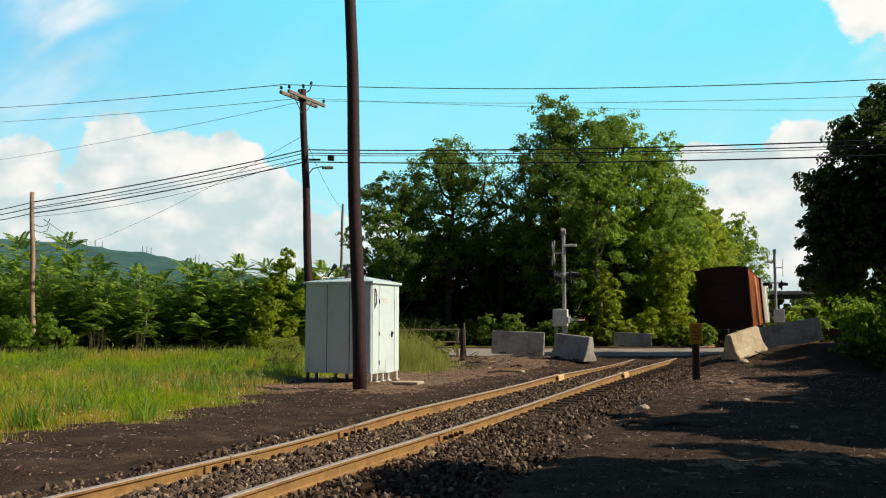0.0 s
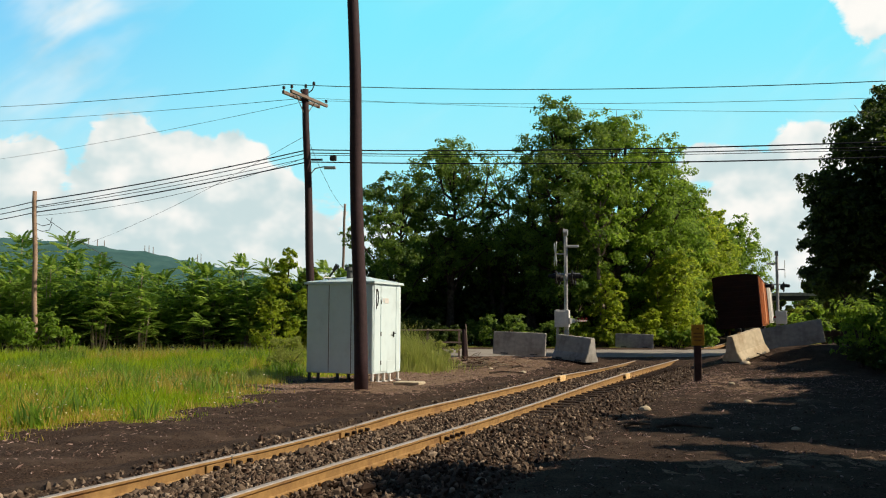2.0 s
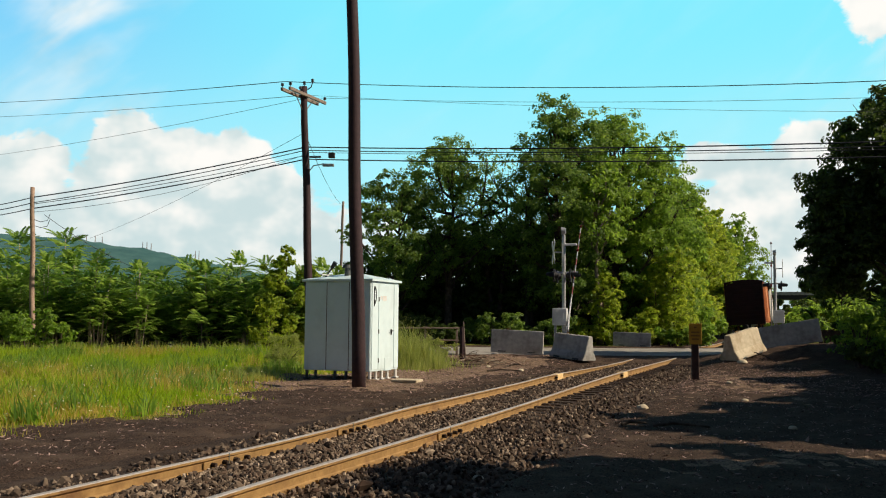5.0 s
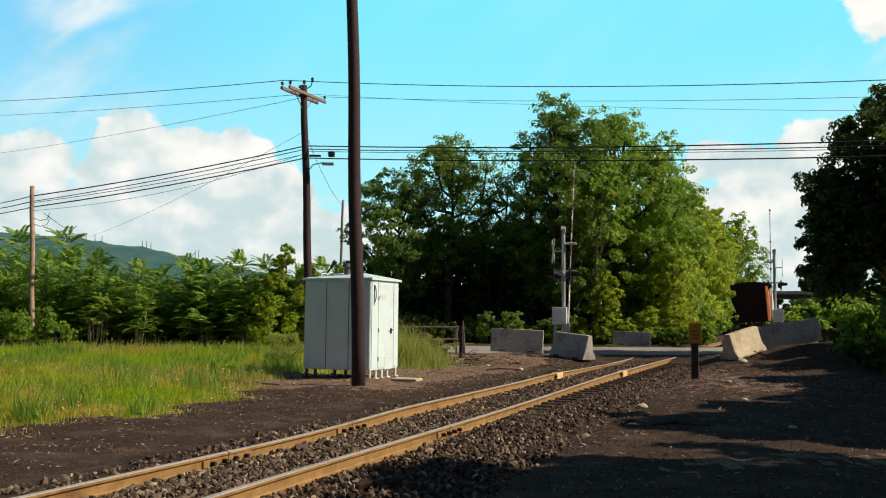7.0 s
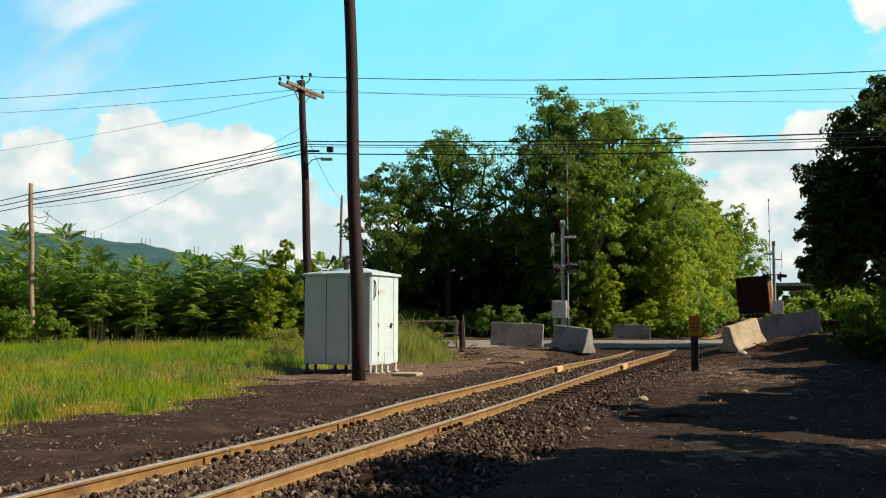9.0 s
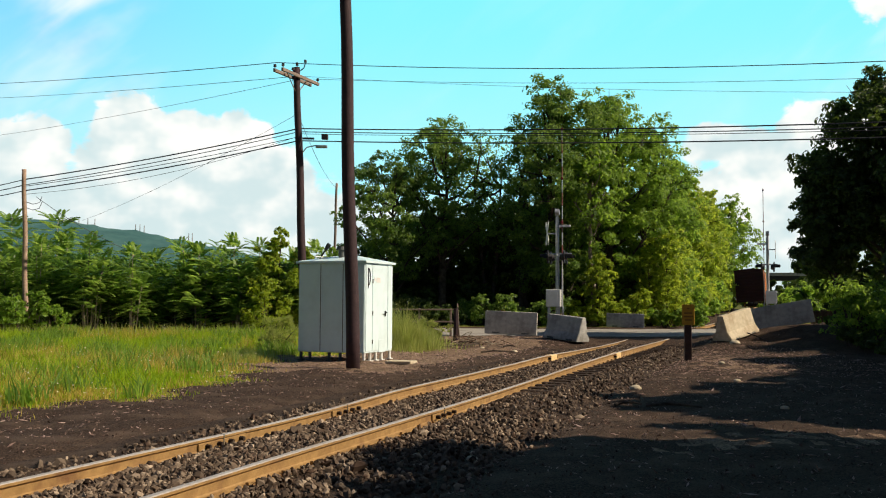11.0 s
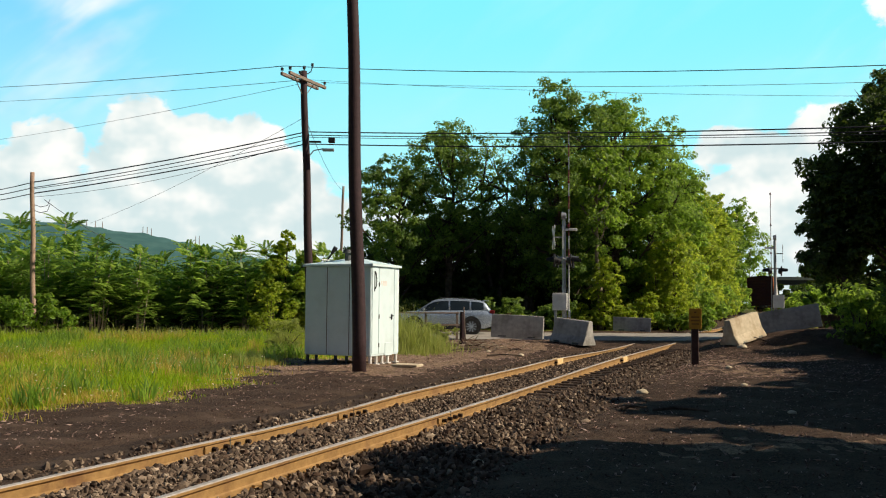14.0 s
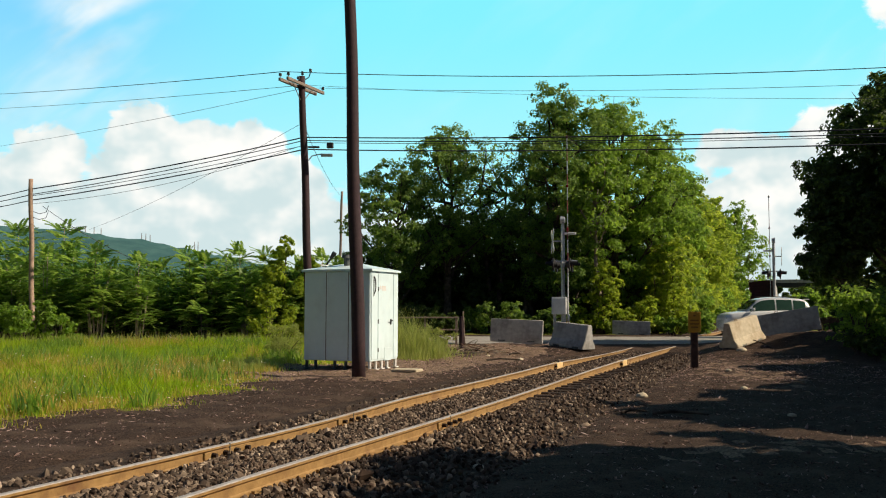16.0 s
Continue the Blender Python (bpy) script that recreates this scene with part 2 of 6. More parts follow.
def rail_dip(side, y):
    """The old rails sag at their joints."""
    return float(np.mean([np.interp(y + d, *DIPS[side]) for d in (-0.8, -0.4, 0, 0.4, 0.8)]))


def line_dir(y):
    return math.atan2(float(line_x(y + 0.5) - line_x(y - 0.5)), 1.0)


ROAD_Y0, ROAD_Y1 = 38.2, 47.0


def road_z(x):
    return 0.225 + 0.35 * sstep(x, 12, 26) - 0.1 * sstep(-x, 8, 30)


def ground_z(x, y):
    x, y = np.asarray(x, float), np.asarray(y, float)
    off = (x - line_x(np.clip(y, -10, 400))) * 0.92
    z = 0.0 * x
    near_road = sstep(y, 29, 37.5) * (1 - sstep(y, 50, 60))
    z = z + near_road * (road_z(x) - 0.02)
    z = z + 0.12 * np.exp(-((x - 3.0) / 4.0) ** 2 - ((y - 34.5) / 1.8) ** 2)
    z = z + 0.5 * np.exp(-((x - 15.0) / 4.0) ** 2 - ((y - 34.2) / 2.4) ** 2)
    z = z + 0.25 * sstep(x, 9, 16) * sstep(y, 8, 20) * (1 - sstep(y, 36, 38))
    z = z - 0.16 * (1 - sstep(np.abs(off), 1.6, 3.0)) * (1 - sstep(y, 33, 37)) - 0.16 * (1 - sstep(np.abs(off), 1.6, 3.0)) * sstep(y, 48, 52)
    on_road = sstep(y, ROAD_Y0 - 0.6, ROAD_Y0) * (1 - sstep(y, ROAD_Y1, ROAD_Y1 + 0.6))
    z = z - 0.12 * on_road
    z = z + 0.5 * sstep(y, 48, 115)
    rough = 0.035 * np.sin(1.7 * x + 0.6 * y) * np.sin(0.9 * y - 0.5 * x) + 0.02 * np.sin(4.3 * x - 1.1 * y) * np.sin(3.7 * y + 0.7 * x)
    return z + rough * (1 - on_road) * sstep(np.abs(off), 2.0, 4.0)


def grass_edge(x, y):
    """Above 0 inside the meadow."""
    edge = np.interp(y, [0, 10, 12, 13.5, 16.2, 19, 21.5, 24, 26.5, 27.5, 30, 33, 36, 37, 60], [-9, -8.6, -7.4, -6.7, -5.0, -4.5, -4.7, -5.0, -4.8, -3.8, -1.7, -0.7, -0.2, -0.5, -2])
    return edge + 0.35 * np.sin(2.1 * y) + 0.2 * np.sin(5.3 * y + 1) - x


def grid_lines(lo, hi, step, far, growth=1.25):
    v = list(np.arange(lo, hi + step / 2, step))
    s, a = step, hi
    while a < far:
        s *= growth
        a += s
        v.append(a)
    s, a = step, lo
    while a > -far:
        s *= growth
        a -= s
        v.insert(0, a)
    return np.array(v)


# ---- ground, road, track ----
def make_ground():
    xs, ys = grid_lines(-14, 18, 0.2, 3600), grid_lines(3, 52, 0.2, 3600)
    gx, gy = np.meshgrid(xs, ys)
    gz = ground_z(gx, gy)
    fine = np.random.RandomState(3).normal(0, 0.012, gz.shape) * (np.abs(gx) < 20) * (gy < 37) * (gy > 2)
    v = np.stack([gx, gy, gz + fine], -1).reshape(-1, 3)
    w, h = len(xs), len(ys)
    i = (np.arange(h - 1)[:, None] * w + np.arange(w - 1)[None]).ravel()
    f = np.stack([i, i + 1, i + w + 1, i + w], 1)
    me = cloud(v.tolist(), f.tolist())
    c = v[f].mean(1)
    far = (c[:, 1] > 50) | (c[:, 0] < -30) | (c[:, 1] < -20)
    idx = ((grass_edge(c[:, 0], c[:, 1]) > 0) & (c[:, 1] < 38) | far).astype(np.int32)
    rs = np.random.RandomState(6)
    off = (c[:, 0] - line_x(np.clip(c[:, 1], -10, 400))) * 0.92
    left = sstep(c[:, 1], 19.5, 23) * sstep(-off, 2.6, 3.6)
    right = 0.6 * sstep(off, 2.4, 3.2) * sstep(c[:, 1], 17, 25) * (1 - sstep(c[:, 0], 8.0, 10.5))
    # A streak of sunlight on the near ground, painted with the paler soil.
    sun_streak = 0.6 * np.exp(-((c[:, 1] - 11.0 - 0.25 * (c[:, 0] - 4)) / 0.8) ** 2) * sstep(c[:, 0], 1.5, 3.5)
    patch = np.sin(1.3 * c[:, 0] + 0.7 * c[:, 1]) * np.sin(0.9 * c[:, 1] - 0.8 * c[:, 0]) * 0.3
    bare = np.maximum(np.maximum(left, right), sun_streak) + patch * (left + right > 0.02) > rs.uniform(0.25, 0.95, len(c))
    idx[(np.abs(off) < 4.5) & (c[:, 1] > 47) & (c[:, 1] < 200)] = 0
    idx[bare & (idx == 0) & (c[:, 1] < 38) & (np.abs(c[:, 0]) < 16)] = 2
    me.polygons.foreach_set("material_index", idx)
    tagged(linked("ground", me, [CINDER, MEADOW, SOIL_AND_STREAK], None, "", True), "dark cinder and gravel ground with green meadow soil", "ground", kind="structure")


def strip(y0, y1, step, profile, side=0):
    """A mesh that follows the track; profile of (offset, height over the rail's top)."""
    ys = np.arange(y0, y1 + step / 2, step)
    verts, faces = [], []
    k = len(profile)
    for y in ys:
        a, x, z = line_dir(y), float(line_x(y)), float(rail_z(y)) + (rail_dip(side, y) if side else 0)
        for o, dz in profile:
            verts.append((x + o * math.cos(a), y - o * math.sin(a), z + dz))
    for i in range(len(ys) - 1):
        for j in range(k - 1):
            faces.append((i * k + j, i * k + j + 1, (i + 1) * k + j + 1, (i + 1) * k + j))
    return cloud(verts, faces)


def make_road():
    xs = np.concatenate([np.linspace(-160, -12, 30), np.linspace(-10, 30, 81), np.linspace(34, 200, 30)])
    ys = np.linspace(ROAD_Y0, ROAD_Y1, 19)
    verts, faces = [], []
    rs = np.random.RandomState(5)
    for x in xs:
        for j, y in enumerate(ys):
            wob = 0.25 * math.sin(0.8 * x) * (j in (0, 18)) + rs.normal(0, 0.03) * (j in (0, 18))
            verts.append((x, y + wob, float(road_z(x)) + 0.03 * math.sin(math.pi * j / 18) - 0.05 * (j in (0, 18)) + rs.normal(0, 0.004)))
    k = len(ys)
    for i in range(len(xs) - 1):
        for j in range(k - 1):
            faces.append((i * k + j, (i + 1) * k + j, (i + 1) * k + j + 1, i * k + j + 1))
    tagged(linked("road", cloud(verts, faces), ASPHALT, None, "", True), "worn light grey asphalt road over the crossing", "road", kind="structure")


def rail_profile():
    half = [(0.075, -0.17), (0.075, -0.16), (0.02, -0.145), (0.009, -0.13), (0.009, -0.055), (0.03, -0.04), (0.037, -0.033), (0.037, -0.01), (0.03, -0.001), (0.0, 0.0)]
    return [(-o, z) for o, z in half][:-1] + half[::-1]


def on_rail(side, y, dz=0.0, out=0.0):
    a = line_dir(y)
    o = side * 0.755 + out
    return Matrix.Translation((float(line_x(y)) + o * math.cos(a), y - o * math.sin(a), float(rail_z(y)) + rail_dip(side, y) + dz)) @ pose(0, 0, 0, 0, 0, -math.degrees(a))


def make_track():
    track = empty("railway_track", Matrix(), "rusty railway track with wooden sleepers in dark ballast", "railway track")
    prof = rail_profile()
    for side in (-1, 1):
        for y0, y1 in ((-8, 37.9), (38.0, 47.2), (47.3, 190)):
            me = strip(y0, y1, 0.5 if y0 < 47 else 2.0, [(side * 0.755 + o, z) for o, z in prof], side)
            k = len(prof) - 1
            idx = np.zeros(len(me.polygons), np.int32)
            jj = np.arange(len(me.polygons)) % k
            idx[(jj >= 7) & (jj <= 10)] = 1
            me.polygons.foreach_set("material_index", idx)
            linked("rail", me, [RUST, POLISHED], track, "rusty steel rail with a worn grey top")
    # sleepers
    bm = bmesh.new()
    box(bm, (0, 0, -0.09), (2.6, 0.23, 0.18), 0.012)
    tie = bpy.data.meshes.new("tie")
    bm.to_mesh(tie)
    bm.free()
    tie.materials.append(TIE_WOOD)
    rs = random.Random(4)
    for i in range(72):
        y = 3.0 + i * 0.52
        a = line_dir(y)
        t = new("sleeper", tie)
        t.parent = track
        t.matrix_basis = Matrix.Translation((float(line_x(y)), y, float(rail_z(y)) - 0.168 + 0.03 * float(sstep(y, 15, 19)))) @ pose(0, 0, 0, 0, 0, -math.degrees(a) + rs.uniform(-2, 2))
    # joint bars with bolts
    for side, y, bright in ((-1, 10.35, 0), (-1, 13.3, 0), (1, 13.45, 0), (-1, 25.2, 1), (1, 26.8, 1), (1, 5.6, 0)):
        bm = bmesh.new()
        for s in (-1, 1):
            if bright:
                box(bm, (s * 0.062, 0, -0.085), (0.08, 0.62, 0.165), 0.014)
            else:
                box(bm, (s * 0.024, 0, -0.09), (0.024, 0.94, 0.085), 0.006)
        jb = part("joint_bar", bm, SUNLIT_RUST if bright else RUST, track, "rusted joint bar in sun-bright colour" if bright else "rusted joint bar")
        jb.matrix_basis = on_rail(side, y)
        for k in range(4):
            bm = bmesh.new()
            rod(bm, (0.03, -0.33 + 0.22 * k, -0.09), (0.1, -0.33 + 0.22 * k, -0.09), 0.026, seg=6)
            part("bolt", bm, TIE_WOOD, jb)
        bm = bmesh.new()
        box(bm, (0, 0.0, -0.085), (0.084, 0.012, 0.17), 0.0)
        part("gap", bm, SEAM, jb)
    # spikes and plates
    bm = bmesh.new()
    for side in (-1, 1):
        for i in range(60):
            y = 3.0 + i * 0.52
            m = on_rail(side, y)
            box(bm, (0, 0, -0.168), (0.3, 0.18, 0.012), 0, m)
            for s in (-1, 1):
                box(bm, (s * 0.09, rs.uniform(-0.05, 0.05), -0.15), (0.035, 0.025, 0.05), 0, m)
    tagged(part("tie_plates", bm, RUST, track), kind="stuff")


def stones(name, n, place, size, material, seed, label, category, round_off=False, flat=False):
    """Many loose broken stones as one object."""
    rs = np.random.RandomState(seed)
    if round_off:
        g = (1 + 5**0.5) / 2
        base = np.array([(-1, g, 0), (1, g, 0), (-1, -g, 0), (1, -g, 0), (0, -1, g), (0, 1, g), (0, -1, -g), (0, 1, -g), (g, 0, -1), (g, 0, 1), (-g, 0, -1), (-g, 0, 1)]) / 1.75
        tris = np.array([(0, 11, 5), (0, 5, 1), (0, 1, 7), (0, 7, 10), (0, 10, 11), (1, 5, 9), (5, 11, 4), (11, 10, 2), (10, 7, 6), (7, 1, 8), (3, 9, 4), (3, 4, 2), (3, 2, 6), (3, 6, 8), (3, 8, 9), (4, 9, 5), (2, 4, 11), (6, 2, 10), (8, 6, 7), (9, 8, 1)])
        wild = 0.3
    else:
        base = np.array([(1, 0, 0), (-1, 0, 0), (0, 1, 0), (0, -1, 0), (0, 0, 1), (0, 0, -1)], float) * 1.2
        tris = np.array([(4, 0, 2), (4, 2, 1), (4, 1, 3), (4, 3, 0), (5, 2, 0), (5, 1, 2), (5, 3, 1), (5, 0, 3)])
        wild = 0.18
    k = len(base)
    p = place(rs, n)
    n = len(p)
    v = base[None] * (1 + rs.uniform(-0.25, 0.15, (n, k, 1))) + rs.uniform(-wild, wild, (n, k, 3))
    s = size * np.exp(rs.normal(0, 0.3, (n, 1, 1))) * np.array([2.4, 0.6, 0.3] if flat else [1, 0.8, 0.6]) * rs.uniform(0.75, 1.2, (n, 1, 3))
    v = v * s * 0.5
    q = rs.normal(size=(n, 4)) * ((1, 0.12, 0.12, 1) if flat else (1, 1, 1, 1))
    q /= np.linalg.norm(q, axis=1)[:, None]
    w, x, y, z = q.T
    R = np.stack([1 - 2 * (y * y + z * z), 2 * (x * y - z * w), 2 * (x * z + y * w), 2 * (x * y + z * w), 1 - 2 * (x * x + z * z), 2 * (y * z - x * w), 2 * (x * z - y * w), 2 * (y * z + x * w), 1 - 2 * (x * x + y * y)], 1).reshape(n, 3, 3)
    v = np.einsum("nij,nkj->nki", R, v) + p[:, None]
    f = (tris[None] + k * np.arange(n)[:, None, None]).reshape(-1, 3)
    ob = linked(name, cloud(v.reshape(-1, 3).tolist(), f.tolist()), material)
    return tagged(ob, label, category, kind="stuff")


def make_ballast():
    bed = strip(-8, 37.6, 0.3, [(-2.9, -0.3), (-2.3, -0.2), (-1.4, -0.165), (0, -0.17), (1.4, -0.165), (2.4, -0.2), (3.3, -0.3)])
    tagged(linked("ballast_bed", bed, CINDER, None, "", True), "dark crushed stone bed under the track", "ballast", kind="structure")

    def near(rs, n):
        return spots(rs, n, 5.5, 13.5, 1.2)

    def far(rs, n):
        return spots(rs, n, 13.5, 37.3, 1.35)

    def spots(rs, n, y0, y1, power):
        y = y0 + (y1 - y0) * rs.uniform(0, 1, n) ** power
        o = np.where(rs.uniform(size=n) < 0.38, rs.uniform(-0.66, 0.66, n), rs.uniform(-1.9, 3.2, n))
        keep = (np.abs(np.abs(o) - 0.755) > 0.1) & (rs.uniform(size=n) < np.where(o > 2.2, 0.5, 1) * np.where(o < -1.3, 0.45, 1))
        y, o = y[keep], o[keep]
        a = np.arctan((line_x(y + 0.5) - line_x(y - 0.5)))
        z = rail_z(y) + np.interp(o, [-2.9, -2.3, -1.4, 0, 1.4, 2.4, 3.3], [-0.3, -0.2, -0.165, -0.15, -0.15, -0.19, -0.28]) + rs.uniform(-0.01, 0.03, len(y)) - sstep(y, 15, 19) * np.where(np.abs(o) < 0.66, 0.012, np.where(np.abs(o) < 1.36, 0.04, 0))
        return np.stack([line_x(y) + o * np.cos(a), y - o * np.sin(a), z], 1)

    stones("ballast_stones", 15500, near, 0.06, STONE_PIECES, 8, "grey-brown crushed ballast stones along the track", "ballast", True)
    stones("ballast_stones", 15500, far, 0.058, STONE_PIECES, 10, "grey-brown crushed ballast stones along the track", "ballast", True)

    def loose(rs, n):
        y = 6 + 32 * rs.uniform(0, 1, n) ** 1.4
        x = rs.uniform(-9, 13, n)
        ok = (grass_edge(x, y) < 0.1) & (np.abs(x - line_x(y)) > 2.2) & (y < 37.5)
        x, y = x[ok], y[ok]
        return np.stack([x, y, ground_z(x, y) + 0.01], 1)

    stones("loose_gravel", 24000, loose, 0.023, LOOSE_PIECES, 9, "scattered small gravel on the dark cinders", "gravel")

    def chips(rs, n):
        y = 7 + 30 * rs.uniform(0, 1, n) ** 1.2
        x = rs.uniform(-9, 12, n)
        ok = (grass_edge(x, y) < 0.3) & (np.abs(x - line_x(y)) > 2.6) & (y < 37.2) & (rs.uniform(size=n) < 0.22 + 0.78 * (y > 21) + 0.6 * (grass_edge(x, y) > -0.5))
        x, y = x[ok], y[ok]
        return np.stack([x, y, ground_z(x, y) + 0.012], 1)

    stones("wood_chips", 32000, chips, 0.028, CHIP_PIECES, 12, "pale dry chips and litter scattered on the ground", "litter", False, True)


def pieces_mat(name, cols):
    m = leaf_mat(name, cols, 0.0, 0.9)
    return m


STONE_PIECES = pieces_mat("ballast_pieces", [(0.03, 0.021, 0.016), (0.1, 0.073, 0.054), (0.2, 0.152, 0.112), (0.08, 0.05, 0.036), (0.42, 0.33, 0.245)])
CHIP_PIECES = pieces_mat("pale_chips", [(0.1995, 0.1296, 0.1064), (0.378, 0.2544, 0.2128), (0.546, 0.3936, 0.3472), (0.273, 0.1728, 0.1344)])
LOOSE_PIECES = pieces_mat("gravel_pieces", [(0.0525, 0.0336, 0.02912), (0.1155, 0.07488, 0.06272), (0.189, 0.1296, 0.112), (0.0735, 0.048, 0.04032), (0.4725, 0.3552, 0.3248)])


# ---- sky and distance ----
def make_backdrop():
    """A far sheet of blue sky with cumulus; it drifts slowly."""
    m = bpy.data.materials.new("sky_with_clouds")
    m.use_nodes = True
    n, l = m.node_tree.nodes, m.node_tree.links
    n.remove(n["Principled BSDF"])
    em = n.new("ShaderNodeEmission")
    l.new(em.outputs[0], n["Material Output"].inputs[0])
    uv = n.new("ShaderNodeTexCoord")
    sep = n.new("ShaderNodeSeparateXYZ")
    l.new(uv.outputs["UV"], sep.inputs[0])

    def math_n(op, a, b=None, c=None):
        q = n.new("ShaderNodeMath")
        q.operation = op
        for s, v in zip(q.inputs, (a, b, c)):
            if v is None:
                continue
            if isinstance(v, (int, float)):
                s.default_value = v
            else:
                l.new(v, s)
        return q.outputs[0]

    U, V = sep.outputs[0], sep.outputs[1]  # degrees to the right, degrees up

    def noise_n(su, sv, detail, rough, off=0.0, dist=0.0):
        cb = n.new("ShaderNodeCombineXYZ")
        l.new(math_n("MULTIPLY", U, su), cb.inputs[0])
        l.new(math_n("MULTIPLY", V, sv), cb.inputs[1])
        cb.inputs[2].default_value = off
        t = n.new("ShaderNodeTexNoise")
        t.inputs["Scale"].default_value, t.inputs["Detail"].default_value, t.inputs["Roughness"].default_value, t.inputs["Distortion"].default_value = 1.0, detail, rough, dist
        l.new(cb.outputs[0], t.inputs["Vector"])
        return t.outputs[0]

    def band(x, lo, hi):
        r = n.new("ShaderNodeMapRange")
        r.interpolation_type = "SMOOTHSTEP"
        r.inputs[1].default_value, r.inputs[2].default_value = lo, hi
        l.new(x, r.inputs[0])
        return r.outputs[0]

    def puff(u, v, ru, rv):
        a = math_n("DIVIDE", math_n("SUBTRACT", U, u), ru)
        b = math_n("DIVIDE", math_n("SUBTRACT", V, v), rv)
        return math_n("SUBTRACT", 1.0, math_n("ADD", math_n("MULTIPLY", a, a), math_n("MULTIPLY", b, b)))

    edge = math_n("MULTIPLY", math_n("SUBTRACT", noise_n(0.45, 0.6, 6, 0.55, 0.0, 0.3), 0.5), 2.2)
    field = None
    for q in PUFFS:
        p = puff(*q)
        field = p if field is None else math_n("SMOOTH_MAX", field, p, 0.25)
    cum = band(math_n("ADD", field, edge), -0.12, 0.3)
    low = band(math_n("ADD", V, math_n("MULTIPLY", math_n("SUBTRACT", noise_n(0.2, 0.45, 5, 0.55, 4.0), 0.5), 6.0)), 7.5, 3.0)
    cb = n.new("ShaderNodeCombineXYZ")
    l.new(math_n("MULTIPLY", math_n("ADD", U, math_n("MULTIPLY", V, 0.8)), 0.06), cb.inputs[0])
    l.new(math_n("MULTIPLY", math_n("SUBTRACT", V, math_n("MULTIPLY", U, 0.7)), 0.2), cb.inputs[1])
    soft = n.new("ShaderNodeTexNoise")
    soft.inputs["Scale"].default_value, soft.inputs["Detail"].default_value, soft.inputs["Roughness"].default_value, soft.inputs["Distortion"].default_value = 1.0, 4.0, 0.5, 0.4
    l.new(cb.outputs[0], soft.inputs["Vector"])
    wisp = math_n("MULTIPLY", band(soft.outputs[0], 0.42, 0.78), band(V, 8.0, 13.0))
    side = math_n("ADD", band(U, -14.0, -24.0), band(U, 20.0, 27.0))
    wisp = math_n("MULTIPLY", wisp, math_n("ADD", math_n("MULTIPLY", side, 0.75), 0.1))
    cover = math_n("MAXIMUM", math_n("MAXIMUM", cum, low), wisp)
    shade = band(math_n("ADD", noise_n(0.3, 0.36, 3, 0.5, 2.0), math_n("MULTIPLY", V, 0.012)), 0.46, 0.8)

    def colour(f, a, b):
        mx = n.new("ShaderNodeMix")
        mx.data_type = "RGBA"
        l.new(f, mx.inputs[0])
        for s, v in ((mx.inputs[6], a), (mx.inputs[7], b)):
            if isinstance(v, tuple):
                s.default_value = (*v, 1)
            else:
                l.new(v, s)
        return mx.outputs[2]

    blue = colour(band(V, 4.0, 20.0), SKY_LOW, colour(band(U, -4.0, -30.0), SKY_HIGH, SKY_WEST))
    white = colour(shade, CLOUD_SHADE, CLOUD_LIT)
    l.new(colour(cover, blue, white), em.inputs[0])
    em.inputs[1].default_value = 1.0
    verts, faces, uvs = [], [], []
    az, el = np.linspace(-46, 46, 47), np.linspace(-1, 29, 16)
    for e in el:
        for a in az:
            verts.append((3400 * math.cos(radians(e)) * math.sin(radians(a)), 3400 * math.cos(radians(e)) * math.cos(radians(a)), 3400 * math.sin(radians(e))))
            uvs.append((a, e))
    k = len(az)
    for i in range(len(el) - 1):
        for j in range(k - 1):
            faces.append((i * k + j, i * k + j + 1, (i + 1) * k + j + 1, (i + 1) * k + j))
    me = cloud(verts, faces)
    lay = me.uv_layers.new(name="UVMap")
    lay.data.foreach_set("uv", np.array([uvs[lp.vertex_index] for lp in me.loops], np.float32).ravel())
    return tagged(linked("backdrop", me, m, None, "", True), "bright blue sky with drifting white cumulus clouds", "sky", kind="structure")


SKY_LOW, SKY_HIGH, SKY_WEST = (0.45, 0.9, 0.98), (0.22, 0.83, 1.0), (0.2, 0.62, 0.95)
CLOUD_SHADE, CLOUD_LIT = (0.6, 0.73, 0.74), (0.99, 0.97, 0.92)
PUFFS = ((-20.4, 10.2, 2.4, 2.4), (-20.4, 7.8, 3.4, 2.6), (-16.6, 9.6, 2.4, 2.2), (-13.6, 9.7, 2.0, 2.0), (-15.5, 7.4, 4.2, 2.6), (-25.6, 8.8, 2.2, 2.2), (-26.5, 6.6, 3.2, 2.8), (-11.4, 7.4, 2.6, 2.6), (-16.0, 4.5, 13.0, 4.0), (17.5, 9.6, 3.6, 1.3), (23.0, 10.2, 3.6, 1.8), (20.5, 6.0, 6.5, 4.0), (28.0, 19.3, 4.0, 4.0))


